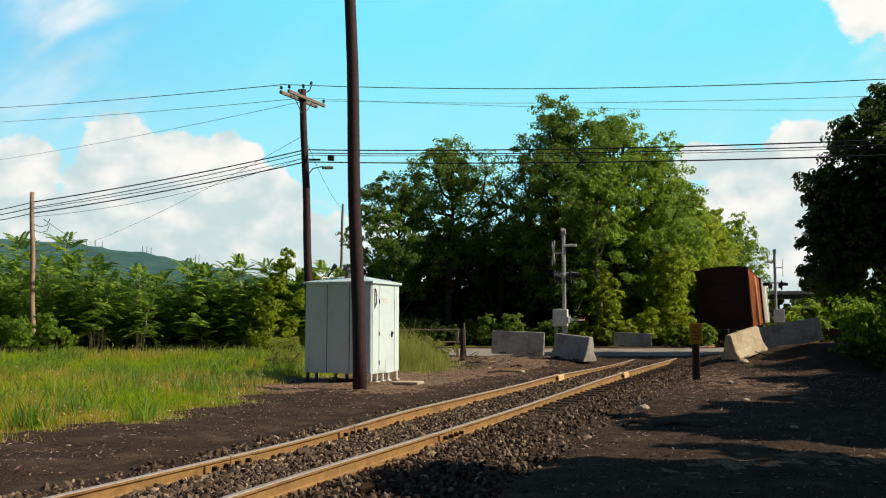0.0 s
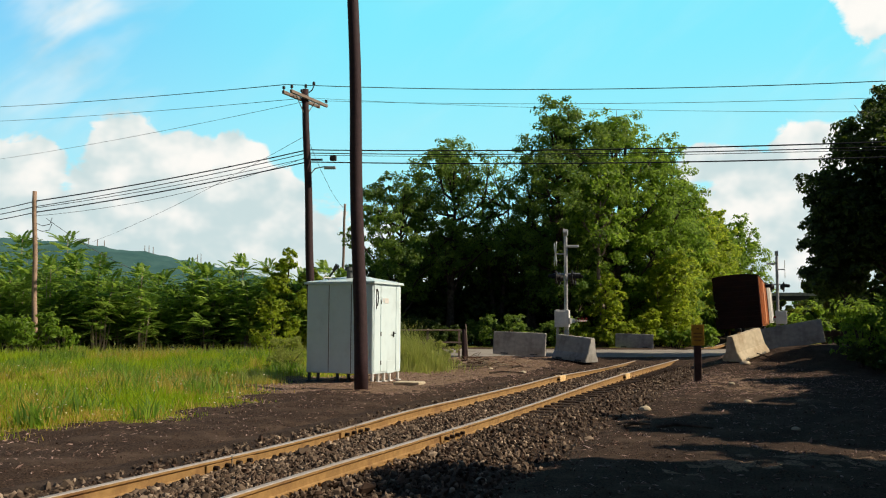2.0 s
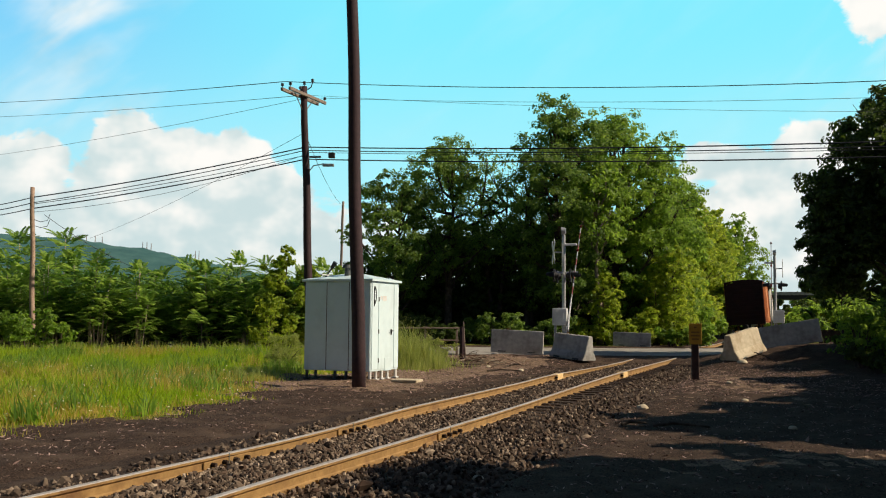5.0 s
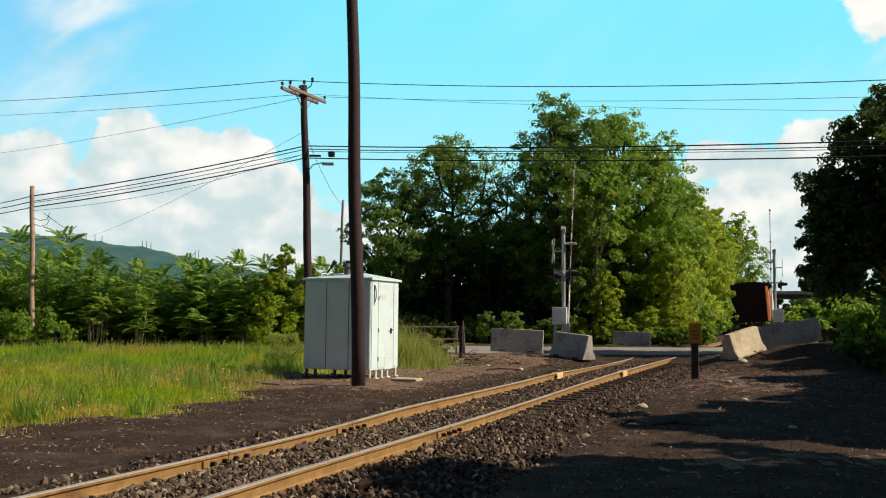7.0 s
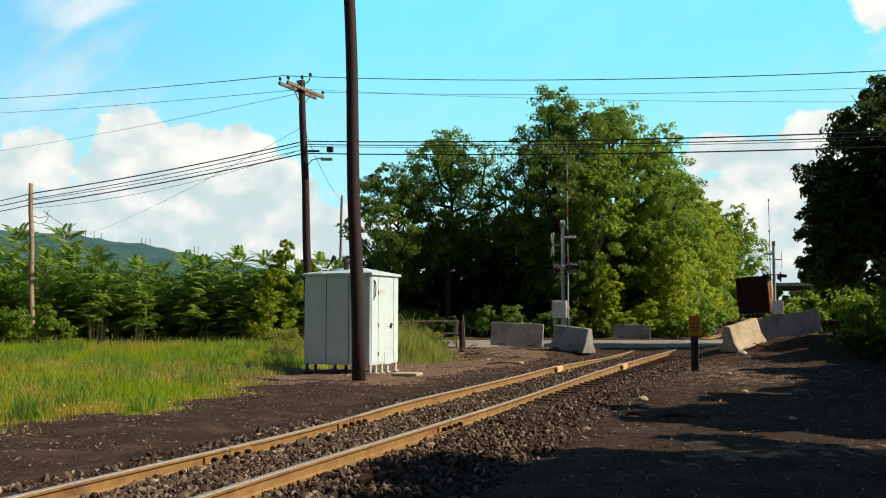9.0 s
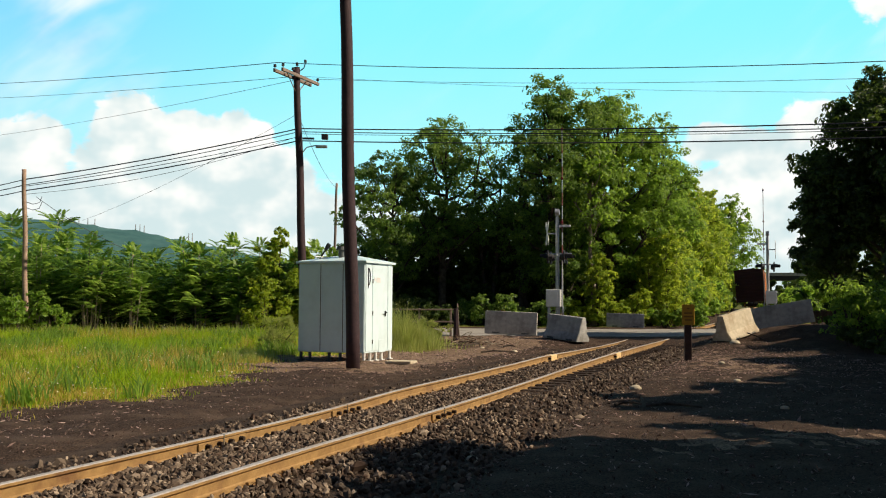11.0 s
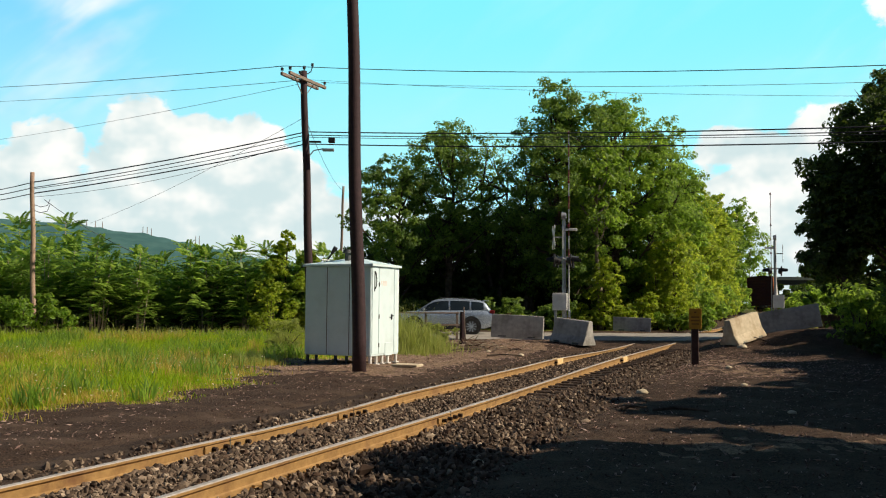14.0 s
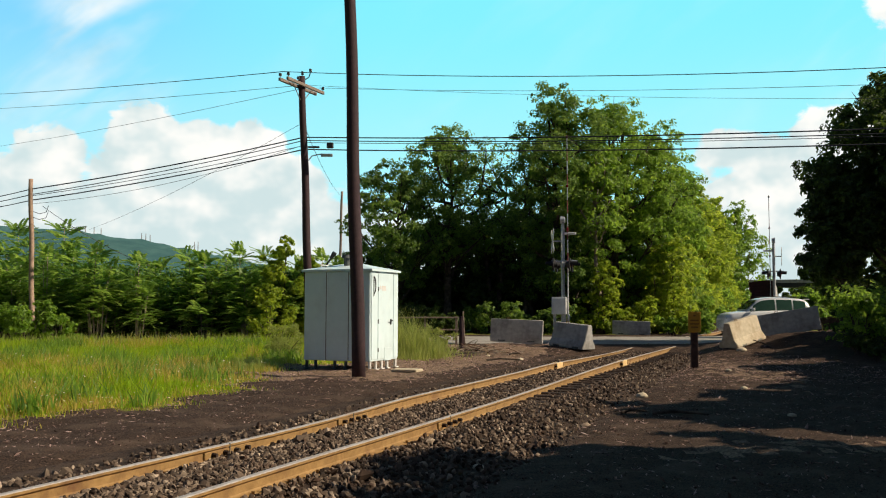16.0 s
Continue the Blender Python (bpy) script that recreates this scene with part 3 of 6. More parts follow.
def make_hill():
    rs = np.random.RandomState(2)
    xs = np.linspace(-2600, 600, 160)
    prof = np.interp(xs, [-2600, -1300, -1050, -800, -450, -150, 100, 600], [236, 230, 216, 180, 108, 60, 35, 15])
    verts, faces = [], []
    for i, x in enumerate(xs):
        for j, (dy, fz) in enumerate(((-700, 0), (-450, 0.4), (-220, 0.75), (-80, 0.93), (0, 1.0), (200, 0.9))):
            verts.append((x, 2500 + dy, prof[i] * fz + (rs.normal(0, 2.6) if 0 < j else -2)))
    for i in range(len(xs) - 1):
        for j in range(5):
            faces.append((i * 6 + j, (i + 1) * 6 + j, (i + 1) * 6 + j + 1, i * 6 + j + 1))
    tagged(linked("distant_hill", cloud(verts, faces), HILL, None, "", True), "long distant wooded ridge, haze painted into its blue-green", "hill", kind="structure")
    for x in (-1010, -985, -965, -850, -838, -826, -700, -690, -1075):
        bm = bmesh.new()
        z = float(np.interp(x, xs, prof))
        rod(bm, (0, 0, -4), (0, 0, 16 + 12 * rs.uniform()), 1.3, 0.8, 6)
        mast = part("radio_mast", bm, GREY_WOOD)
        mast.location = (x, 2500, z)
        tagged(mast, "thin radio mast on the far ridge", "mast", "masts on the ridge")


# ---- things beside the track ----
def make_cabinet():
    cab = empty("signal_cabinet", pose(-1.97, 24.5, 0.0, 0, 0, -23.6), "pale grey aluminium signal cabinet standing on short legs", "signal cabinet")
    w, d, z0, z1 = 2.13, 1.68, 0.25, 2.75
    bm = bmesh.new()
    box(bm, (-w / 2, d / 2, (z0 + z1) / 2), (w, d, z1 - z0), 0.012)
    body = part("body", bm, ALUMINIUM, cab)
    for k, x in enumerate((-w + 0.36, -w + 1.08, -w + 1.78)):
        bm = bmesh.new()
        wd = (0.7, 0.7, 0.66)[k]
        box(bm, (x, -0.008, (z0 + z1) / 2), (wd, 0.018, z1 - z0 - 0.06), 0.005)
        part("panel", bm, ALUMINIUM, body)
    for x in (-w + 0.72, -w + 1.435):
        bm = bmesh.new()
        box(bm, (x, -0.007, (z0 + z1) / 2), (0.022, 0.014, z1 - z0 - 0.05))
        part("seam", bm, SEAM, body)
    for y, wd in ((0.22, 0.36), (0.88, 0.9), (1.52, 0.28)):
        bm = bmesh.new()
        box(bm, (0.008, y, (z0 + z1) / 2), (0.02, wd, z1 - z0 - 0.1), 0.006)
        dr = part("door" if wd > 0.8 else "panel", bm, ALUMINIUM, body)
        if wd > 0.8:
            bm = bmesh.new()
            box(bm, (0.035, y + 0.3, 1.33), (0.03, 0.05, 0.16), 0.008)
            rod(bm, (0.03, y + 0.3, 1.36), (0.085, y + 0.3, 1.36), 0.016)
            box(bm, (0.085, y + 0.25, 1.36), (0.02, 0.15, 0.028), 0.006)
            part("handle", bm, BLACK, dr, "black lever handle")
            for z in (0.55, 1.35, 2.25):
                bm = bmesh.new()
                rod(bm, (0.025, y - 0.46, z - 0.06), (0.025, y - 0.46, z + 0.06), 0.016)
                part("hinge", bm, SEAM, dr)
            for yy, z, a, b in ((y - 0.12, 2.28, 0.24, 0.14), (y + 0.12, 0.48, 0.16, 0.17), (y - 0.32, 2.3, 0.08, 0.1)):
                bm = bmesh.new()
                box(bm, (0.022, yy, z), (0.006, a, b), 0.001)
                part("label_plate", bm, WHITE, dr, "small white label plate")
            bm = bmesh.new()
            box(bm, (0.022, y + 0.13, 0.42), (0.012, 0.42, 0.36), 0.005)
            part("vent_cover", bm, ALUMINIUM, dr)
    bm = bmesh.new()
    pts = [(0.03, 0.14 + 0.11 * math.sin(t), 2.36 + 0.24 * math.cos(t)) for t in np.linspace(0, 3.0, 12)]
    tube(bm, [(0.03, 0.14, 2.05)] + [(0.03, 0.14, 2.6)] + pts, [0.012] * 14, 6)
    part("cable_loop", bm, BLACK, cab, "black cable loop beside the door")
    bm = bmesh.new()
    o = 0.07
    base = [bm.verts.new(p) for p in ((-w - o, -o, z1), (o, -o, z1), (o, d + o, z1), (-w - o, d + o, z1))]
    lip = [bm.verts.new((v.co.x, v.co.y, z1 + 0.06)) for v in base]
    r1, r2 = bm.verts.new((-w + 0.7, d / 2, z1 + 0.24)), bm.verts.new((-0.7, d / 2, z1 + 0.24))
    for i in range(4):
        bm.faces.new((base[i], base[(i + 1) % 4], lip[(i + 1) % 4], lip[i]))
    bm.faces.new((lip[0], lip[1], r2, r1))
    bm.faces.new((lip[1], lip[2], r2))
    bm.faces.new((lip[2], lip[3], r1, r2))
    bm.faces.new((lip[3], lip[0], r1))
    bm.faces.new(base[::-1])
    roof = part("roof", bm, ALUMINIUM, cab, "low hipped metal roof")
    bm = bmesh.new()
    box(bm, (-w + 0.55, 0.4, z1 + 0.16), (0.05, 0.95, 0.025), 0.004, None)
    part("roof_strip", bm, WHITE, roof).matrix_basis = Matrix.Translation((0, 0, 0.03))
    bm = bmesh.new()
    rod(bm, (-1.1, 0.6, z1 + 0.18), (-1.1, 0.6, z1 + 0.44), 0.09)
    rod(bm, (-1.1, 0.6, z1 + 0.4), (-1.1, 0.6, z1 + 0.5), 0.16, 0.13, 16)
    part("vent_cap", bm, SEAM, roof, "dark round roof vent")
    bm = bmesh.new()
    rod(bm, (-1.74, 0.4, z1 + 0.1), (-1.42, 0.4, z1 + 0.52), 0.026, seg=6)
    rod(bm, (-1.52, 0.4, z1 + 0.4), (-1.39, 0.4, z1 + 0.56), 0.045, 0.07, 10)
    part("antenna", bm, BLACK, roof, "small black angled antenna")
    for x, y in ((-0.05, 0.06), (-0.05, 0.4), (-0.05, 0.75), (-0.05, 1.1), (-0.05, 1.62), (-0.8, 0.06), (-1.15, 0.06), (-w + 0.06, 0.06), (-w + 0.35, 0.06), (-w + 0.06, 1.62)):
        bm = bmesh.new()
        rod(bm, (x, y, -0.08), (x, y, z0 + 0.01), 0.045, seg=10)
        box(bm, (x, y, 0.02), (0.16, 0.16, 0.03), 0.004)
        part("leg", bm, WHITE if x > -0.1 else SEAM, cab)
    bm = bmesh.new()
    box(bm, (0, 0, 0.03), (0.75, 0.5, 0.08), 0.015)
    slab = part("concrete_slab", bm, WARM_CONCRETE)
    slab.matrix_basis = pose(-0.95, 24.2, 0.01, 0, 0, -20)
    tagged(slab, "small pale concrete slab lying beside the cabinet", "slab")


def wood_pole(name, pts, r0, r1, label, material=None):
    pole = empty(name, Matrix.Translation(pts[0]), label, "utility pole")
    bm = bmesh.new()
    p0 = Vector(pts[0])
    n = 14
    line = [Vector(pts[0]).lerp(Vector(pts[1]), i / n) - p0 + Vector((0.02 * math.sin(i * 0.9), 0, 0)) for i in range(n + 1)]
    line[0].z -= 0.3
    tube(bm, line, [r0 + (r1 - r0) * i / n for i in range(n + 1)], 18)
    part("pole", bm, material or POLE_WOOD, pole, "", True)
    return pole


def insulator(parent, p, h=0.2):
    bm = bmesh.new()
    rod(bm, p, Vector(p) + Vector((0, 0, h * 0.5)), 0.015, seg=6)
    for k in range(2):
        rod(bm, Vector(p) + Vector((0, 0, h * (0.4 + 0.3 * k))), Vector(p) + Vector((0, 0, h * (0.65 + 0.3 * k))), 0.07, 0.05, 10)
    part("insulator", bm, BLACK, parent)


def make_poles():
    wood_pole("utility_pole", ((-2.08, 22.36, 0.0), (-2.5, 22.36, 13.0)), 0.175, 0.135, "tall dark leaning wooden pole in front of the cabinet")
    p = wood_pole("utility_pole", ((-5.62, 38.0, 0.1), (-6.12, 38.0, 11.75)), 0.19, 0.14, "dark wooden utility pole with double crossarm and cables")
    o = Vector((-5.62, 38.0, 0.1))
    d = Vector((1.1, 2.5, 0)).normalized()
    side = Vector((d.y, -d.x, 0))
    c = Vector((-6.1, 38.0, 11.32)) - o
    for s in (-1, 1):
        bm = bmesh.new()
        m = Matrix.Translation(c + side * 0.2 * s) @ pose(0, 0, 0, 0, 0, math.degrees(math.atan2(d.y, d.x)))
        box(bm, (0, 0, 0), (2.9, 0.1, 0.14), 0.012, m)
        arm = part("crossarm", bm, GREY_WOOD, p, "weathered grey wooden crossarm")
        for k in (-1.38, -0.62, 1.38):
            insulator(arm, c + side * 0.2 * s + d * k + Vector((0, 0, 0.07)))
    for s in (-1, 1):
        bm = bmesh.new()
        rod(bm, c + d * 0.75 * s, c + Vector((0, 0, -0.75)), 0.02, seg=6)
        part("brace", bm, GREY_WOOD, p)
    bm = bmesh.new()
    tube(bm, [c + Vector((0.14, 0, 0.3)), c + Vector((0.3, -0.05, 0.4)), c + Vector((0.36, -0.05, 0.6))], [0.025] * 3, 6)
    part("bracket", bm, BLACK, p)
    insulator(p, c + Vector((0.36, -0.05, 0.55)), 0.22)
    insulator(p, c + Vector((0, 0, 0.42)), 0.25)
    # street light bracket
    bm = bmesh.new()
    a = Vector((-5.92, 38, 7.9)) - o
    tube(bm, [a, a + Vector((0.3, -0.1, 0.35)), a + Vector((0.75, -0.2, 0.42))], [0.025] * 3, 8)
    arm = part("lamp_arm", bm, GALV, p)
    bm = bmesh.new()
    box(bm, a + Vector((0.95, -0.22, 0.36)), (0.5, 0.16, 0.12), 0.03, None, 2)
    part("lamp_head", bm, GALV, arm, "grey street light head, unlit")
    bm = bmesh.new()
    box(bm, a + Vector((0.35, 0, 0.75)), (0.5, 0.1, 0.08), 0.01)
    part("cable_clamp", bm, BLACK, p)
    bm = bmesh.new()
    box(bm, a + Vector((1.1, -0.3, 0.77)), (0.28, 0.2, 0.24), 0.03)
    part("cable_box", bm, BLACK, p, "black cable splice box")
    q = wood_pole("utility_pole", ((-17.66, 38.4, 0.0), (-17.95, 38.4, 7.29)), 0.115, 0.09, "pale weathered wooden pole standing before shrubs", BLEACHED)
    for z in (5.65, 5.9):
        bm = bmesh.new()
        tube(bm, [(-0.25, 0, z), (0.13, 0, z - 0.13), (0.42, 0, z - 0.06), (0.52, 0, z + 0.22)], [0.014] * 4, 6)
        part("cable_drop", bm, BLACK, q)
    wood_pole("utility_pole", ((-8.2, 70.0, 0.0), (-7.96, 70.0, 10.9)), 0.12, 0.09, "thin distant wooden pole behind the cabinet", GREY_WOOD)


def cable(a, b, sag, r=0.018, label="black overhead cable strung between poles"):
    a, b = Vector(a), Vector(b)
    bm = bmesh.new()
    n = 26
    tube(bm, [a.lerp(b, i / n) - Vector((0, 0, 4 * sag * (i / n) * (1 - i / n))) for i in range(n + 1)], [r] * (n + 1), 5)
    tagged(part("overhead_cable", bm, WIRE), label, "cable", "overhead cables")


def make_cables():
    thin = "thin power line strung between poles"
    for a, b, s, r in (((-6.72, 36.7, 11.62), (21.2, 26.7, 9.56), 0.42, 0.016), ((-5.55, 39.2, 11.55), (21.5, 27.2, 9.06), 0.3, 0.009), ((-5.95, 38.3, 11.45), (22.3, 28.8, 8.76), 0.3, 0.007)):
        cable(a, b, s, r, thin)
    for a, b, s, r in (((-6.72, 36.7, 11.62), (-40.2, 72.2, 19.05), 0.15, 0.017), ((-6.3, 38, 11.35), (-40.2, 72, 17.8), 0.15, 0.012), ((-6.2, 38, 11.2), (-40.2, 72, 14.3), 0.25, 0.01)):
        cable(a, b, s, r, thin)
    for k, (z, z2, zl) in enumerate(((9.08, 7.75, 9.72), (8.94, 7.57, 9.34), (8.55, 7.22, 8.95))):
        cable((-5.95, 38, z), (21.5, 27.6, z2), 0.24, (0.026, 0.02, 0.026)[k])
        cable((-6.0, 38, z), (-17.92, 38.4, 0.63 + 0.64 * zl), 0.12, (0.026, 0.018, 0.026)[k])
        cable((-17.92, 38.4, 0.63 + 0.64 * zl), (-26.9, 47.4, 1.01 + 0.64 * zl), 0.12, 0.02)
    cable((-5.95, 38, 8.85), (21.5, 27.6, 7.45), 0.22, 0.012, thin)
    cable((-6.0, 38, 9.75), (-28.0, 70, 7.8), 0.3, 0.009, thin)
    cable((-6.0, 38, 8.75), (-17.92, 38.4, 6.2), 0.4, 0.009, thin)
    cable((-6.0, 38, 8.72), (-17.92, 38.4, 6.55), 0.14, 0.014)
    cable((-5.95, 38, 9.5), (-7.96, 70, 10.5), 0.45, 0.011, thin)
    cable((-17.4, 38.4, 6.1), (-13.4, 41.6, 3.56), 0.25, 0.013, thin)


BARRIER = [(-0.4, 0.0), (-0.4, 0.09), (-0.24, 0.33), (-0.115, 0.92), (0.115, 0.92), (0.24, 0.33), (0.4, 0.09), (0.4, 0.0)]


SLAB = [(-0.24, 0.0), (-0.23, 0.1), (-0.13, 0.92), (0.13, 0.92), (0.23, 0.1), (0.24, 0.0)]


def barrier(m, length, material, label, scale=1.0, shape=BARRIER):
    """A concrete road barrier; its length along x."""
    b = empty("concrete_barrier", m, label, "road barrier", "concrete barriers")
    bm = bmesh.new()
    prism(bm, [(y * scale, z * scale) for y, z in shape], -length / 2, length / 2, 0.018)
    rs = random.Random(int(length * 1000))
    for v in bm.verts:
        v.co += Vector((rs.uniform(-1, 1), rs.uniform(-1, 1), rs.uniform(-1, 1))) * 0.006
    body = part("body", bm, material, b)
    for x in (-length * 0.28, length * 0.28):
        bm = bmesh.new()
        box(bm, (x, (shape[1][0] + 0.006) * scale, 0.05), (0.3, 0.02, 0.07), 0.004)
        part("lifting_slot", bm, SEAM, body)
    bm = bmesh.new()
    tube(bm, [(-length * 0.2, 0, 0.9 * scale), (-length * 0.2, 0, 0.97 * scale), (-length * 0.2 + 0.12, 0, 0.97 * scale), (-length * 0.2 + 0.12, 0, 0.9 * scale)], [0.012] * 4, 6)
    part("lifting_loop", bm, RUST, b, "rusted steel lifting loop")
    return b


def make_barriers():
    barrier(pose(3.02, 36.0, 0.34, 0, 2.2, -11), 2.1, CONCRETE, "grey concrete barrier beside the road, slightly sunk", 1.0, SLAB)
    barrier(pose(5.0, 34.3, 0.22, 0, 4.5, -47), 1.65, CONCRETE, "grey concrete barrier turned at an angle, near signal")
    barrier(pose(10.75, 50.5, 0.2, 0, 1.5, -13), 2.1, CONCRETE, "grey concrete barrier on the road's far side", 0.85, SLAB)
    barrier(pose(11.3, 33.4, 0.42, 0, -9.5, 40), 1.95, WARM_CONCRETE, "sunlit pale concrete barrier tilted on a mound")
    barrier(pose(14.0, 35.6, 0.72, 0, -10.5, -20), 2.3, CONCRETE, "long grey concrete barrier leaning on a mound", 1.0, SLAB)


def make_post_sign():
    s = empty("track_sign", pose(7.4, 26.09, 0, 0, 0, -8), "dark brown post with a small yellow sign", "sign")
    bm = bmesh.new()
    box(bm, (0, 0, 0.5), (0.2, 0.16, 1.3), 0.012)
    part("post", bm, POST_BROWN, s)
    bm = bmesh.new()
    box(bm, (0, -0.1, 1.33), (0.36, 0.02, 0.6), 0.006)
    plate = part("plate", bm, YELLOW, s, "yellow sign plate with dark lines of text")
    for k, (z, w) in enumerate(((1.52, 0.07), (1.38, 0.24), (1.28, 0.26), (1.18, 0.2))):
        bm = bmesh.new()
        box(bm, (0.0, -0.113, z), (w, 0.004, 0.045))
        part("text_bar", bm, SIGN_INK, plate)


# ---- crossing signals ----
def make_signal(m, arm_len, label, twist=14):
    s = empty("crossing_signal", m, label, "crossing signal", "crossing signals")
    bm = bmesh.new()
    rod(bm, (0, 0, 0), (0, 0, 5.0), 0.085, 0.075, 16)
    box(bm, (0, 0, 0.06), (0.5, 0.5, 0.16), 0.02)
    mast = part("mast", bm, GALV, s, "galvanised signal mast")
    bm = bmesh.new()
    rod(bm, (0, 0, 5.0), (0, 0, 5.14), 0.05)
    rod(bm, (-0.09, 0, 5.2), (0.09, 0, 5.2), 0.17, 0.13, 18)
    part("bell", bm, GALV, mast, "round warning bell")
    bm = bmesh.new()
    box(bm, (0.3, 0, 4.62), (0.5, 0.1, 0.1), 0.02)
    part("bracket", bm, WHITE, mast)
    # crossbuck, seen from its edge
    for a in (45, -45):
        bm = bmesh.new()
        box(bm, (0, 0, 0), (0.02, 1.22, 0.23), 0.004)
        blade = part("crossbuck_blade", bm, WHITE, mast, "white crossbuck blade")
        blade.matrix_basis = pose(-0.42, -0.1, 4.3, a, 0, twist)
    bm = bmesh.new()
    rod(bm, (0, 0, 4.3), (-0.42, -0.1, 4.3), 0.03)
    part("crossbuck_arm", bm, GALV, mast)
    for a, b in (((-0.5, 0, 3.45), (0.6, 0, 3.45)), ((0, -0.65, 3.4), (0, 0.65, 3.4))):
        bm = bmesh.new()
        rod(bm, a, b, 0.04)
        part("light_bar", bm, GALV, mast)
    for sx in (-1, 1):
        for sy in (-1, 1):
            bm = bmesh.new()
            rod(bm, (0.3 * sx, 0.55 * sy, 3.3), (0.36 * sx, 0.55 * sy, 3.3), 0.27, 0.27, 24)
            rod(bm, (0.16 * sx, 0.55 * sy, 3.3), (0.3 * sx, 0.55 * sy, 3.3), 0.1, 0.16, 16)
            lamp = part("flashing_light", bm, BLACK, mast, "black round flashing light, unlit")
            bm = bmesh.new()
            rod(bm, (0.36 * sx, 0.55 * sy, 3.3), (0.375 * sx, 0.55 * sy, 3.3), 0.14, 0.13, 20)
            part("lens", bm, RED_GLASS, lamp, "dark red lens")
            bm = bmesh.new()
            pts = []
            for k in range(9):
                t = math.pi * k / 8
                pts.append((0.15 * math.cos(t), 0.15 * math.sin(t)))
            va = [bm.verts.new((0.36 * sx, 0.55 * sy + p[0], 3.3 + p[1])) for p in pts]
            vb = [bm.verts.new((0.66 * sx, 0.55 * sy + p[0] * 0.9, 3.3 + p[1] * 0.8)) for p in pts]
            for k in range(8):
                bm.faces.new((va[k], va[k + 1], vb[k + 1], vb[k]))
            bmesh.ops.solidify(bm, geom=bm.faces[:], thickness=0.012)
            part("hood", bm, BLACK, lamp)
    # gate machine
    bm = bmesh.new()
    box(bm, (-0.16, 0.0, 1.6), (0.6, 0.5, 0.72), 0.03, None, 2)
    mach = part("gate_machine", bm, WHITE, s, "white gate mechanism box")
    bm = bmesh.new()
    box(bm, (-0.16, -0.258, 1.64), (0.36, 0.012, 0.5), 0.004)
    part("access_door", bm, WHITE, mach)
    for x in (-0.36, 0.06):
        bm = bmesh.new()
        box(bm, (x, 0.0, 0.65), (0.1, 0.2, 1.25), 0.01)
        part("support_leg", bm, GALV, mach)
    # moving arm; its pivot on the machine's side
    pivot = Vector((0.2, 0, 1.5))
    bm = bmesh.new()
    box(bm, (0, 0.5, 0), (0.05, 1.6, 0.2), 0.01)
    box(bm, (0.02, -0.55, 0), (0.08, 0.6, 0.26), 0.02)
    arm = part("gate_arm", bm, GALV, s, "raising gate arm striped red and white")
    n = 11
    for k in range(n):
        y0, y1 = 1.2 + (arm_len - 1.2) * k / n, 1.2 + (arm_len - 1.2) * (k + 1) / n
        bm = bmesh.new()
        h = 0.11 - 0.06 * k / n
        box(bm, (0, (y0 + y1) / 2, 0), (0.035, y1 - y0, h), 0.004)
        part("stripe", bm, RED_STRIPE if k % 2 else GALV, arm, "red band" if k % 2 else "white band")
    for y in (arm_len * 0.45, arm_len * 0.7, arm_len - 0.1):
        bm = bmesh.new()
        box(bm, (0, y, 0.1), (0.1, 0.1, 0.1), 0.02)
        part("arm_light", bm, RED_GLASS, arm)
    arm.location = pivot
    return s, arm, pivot


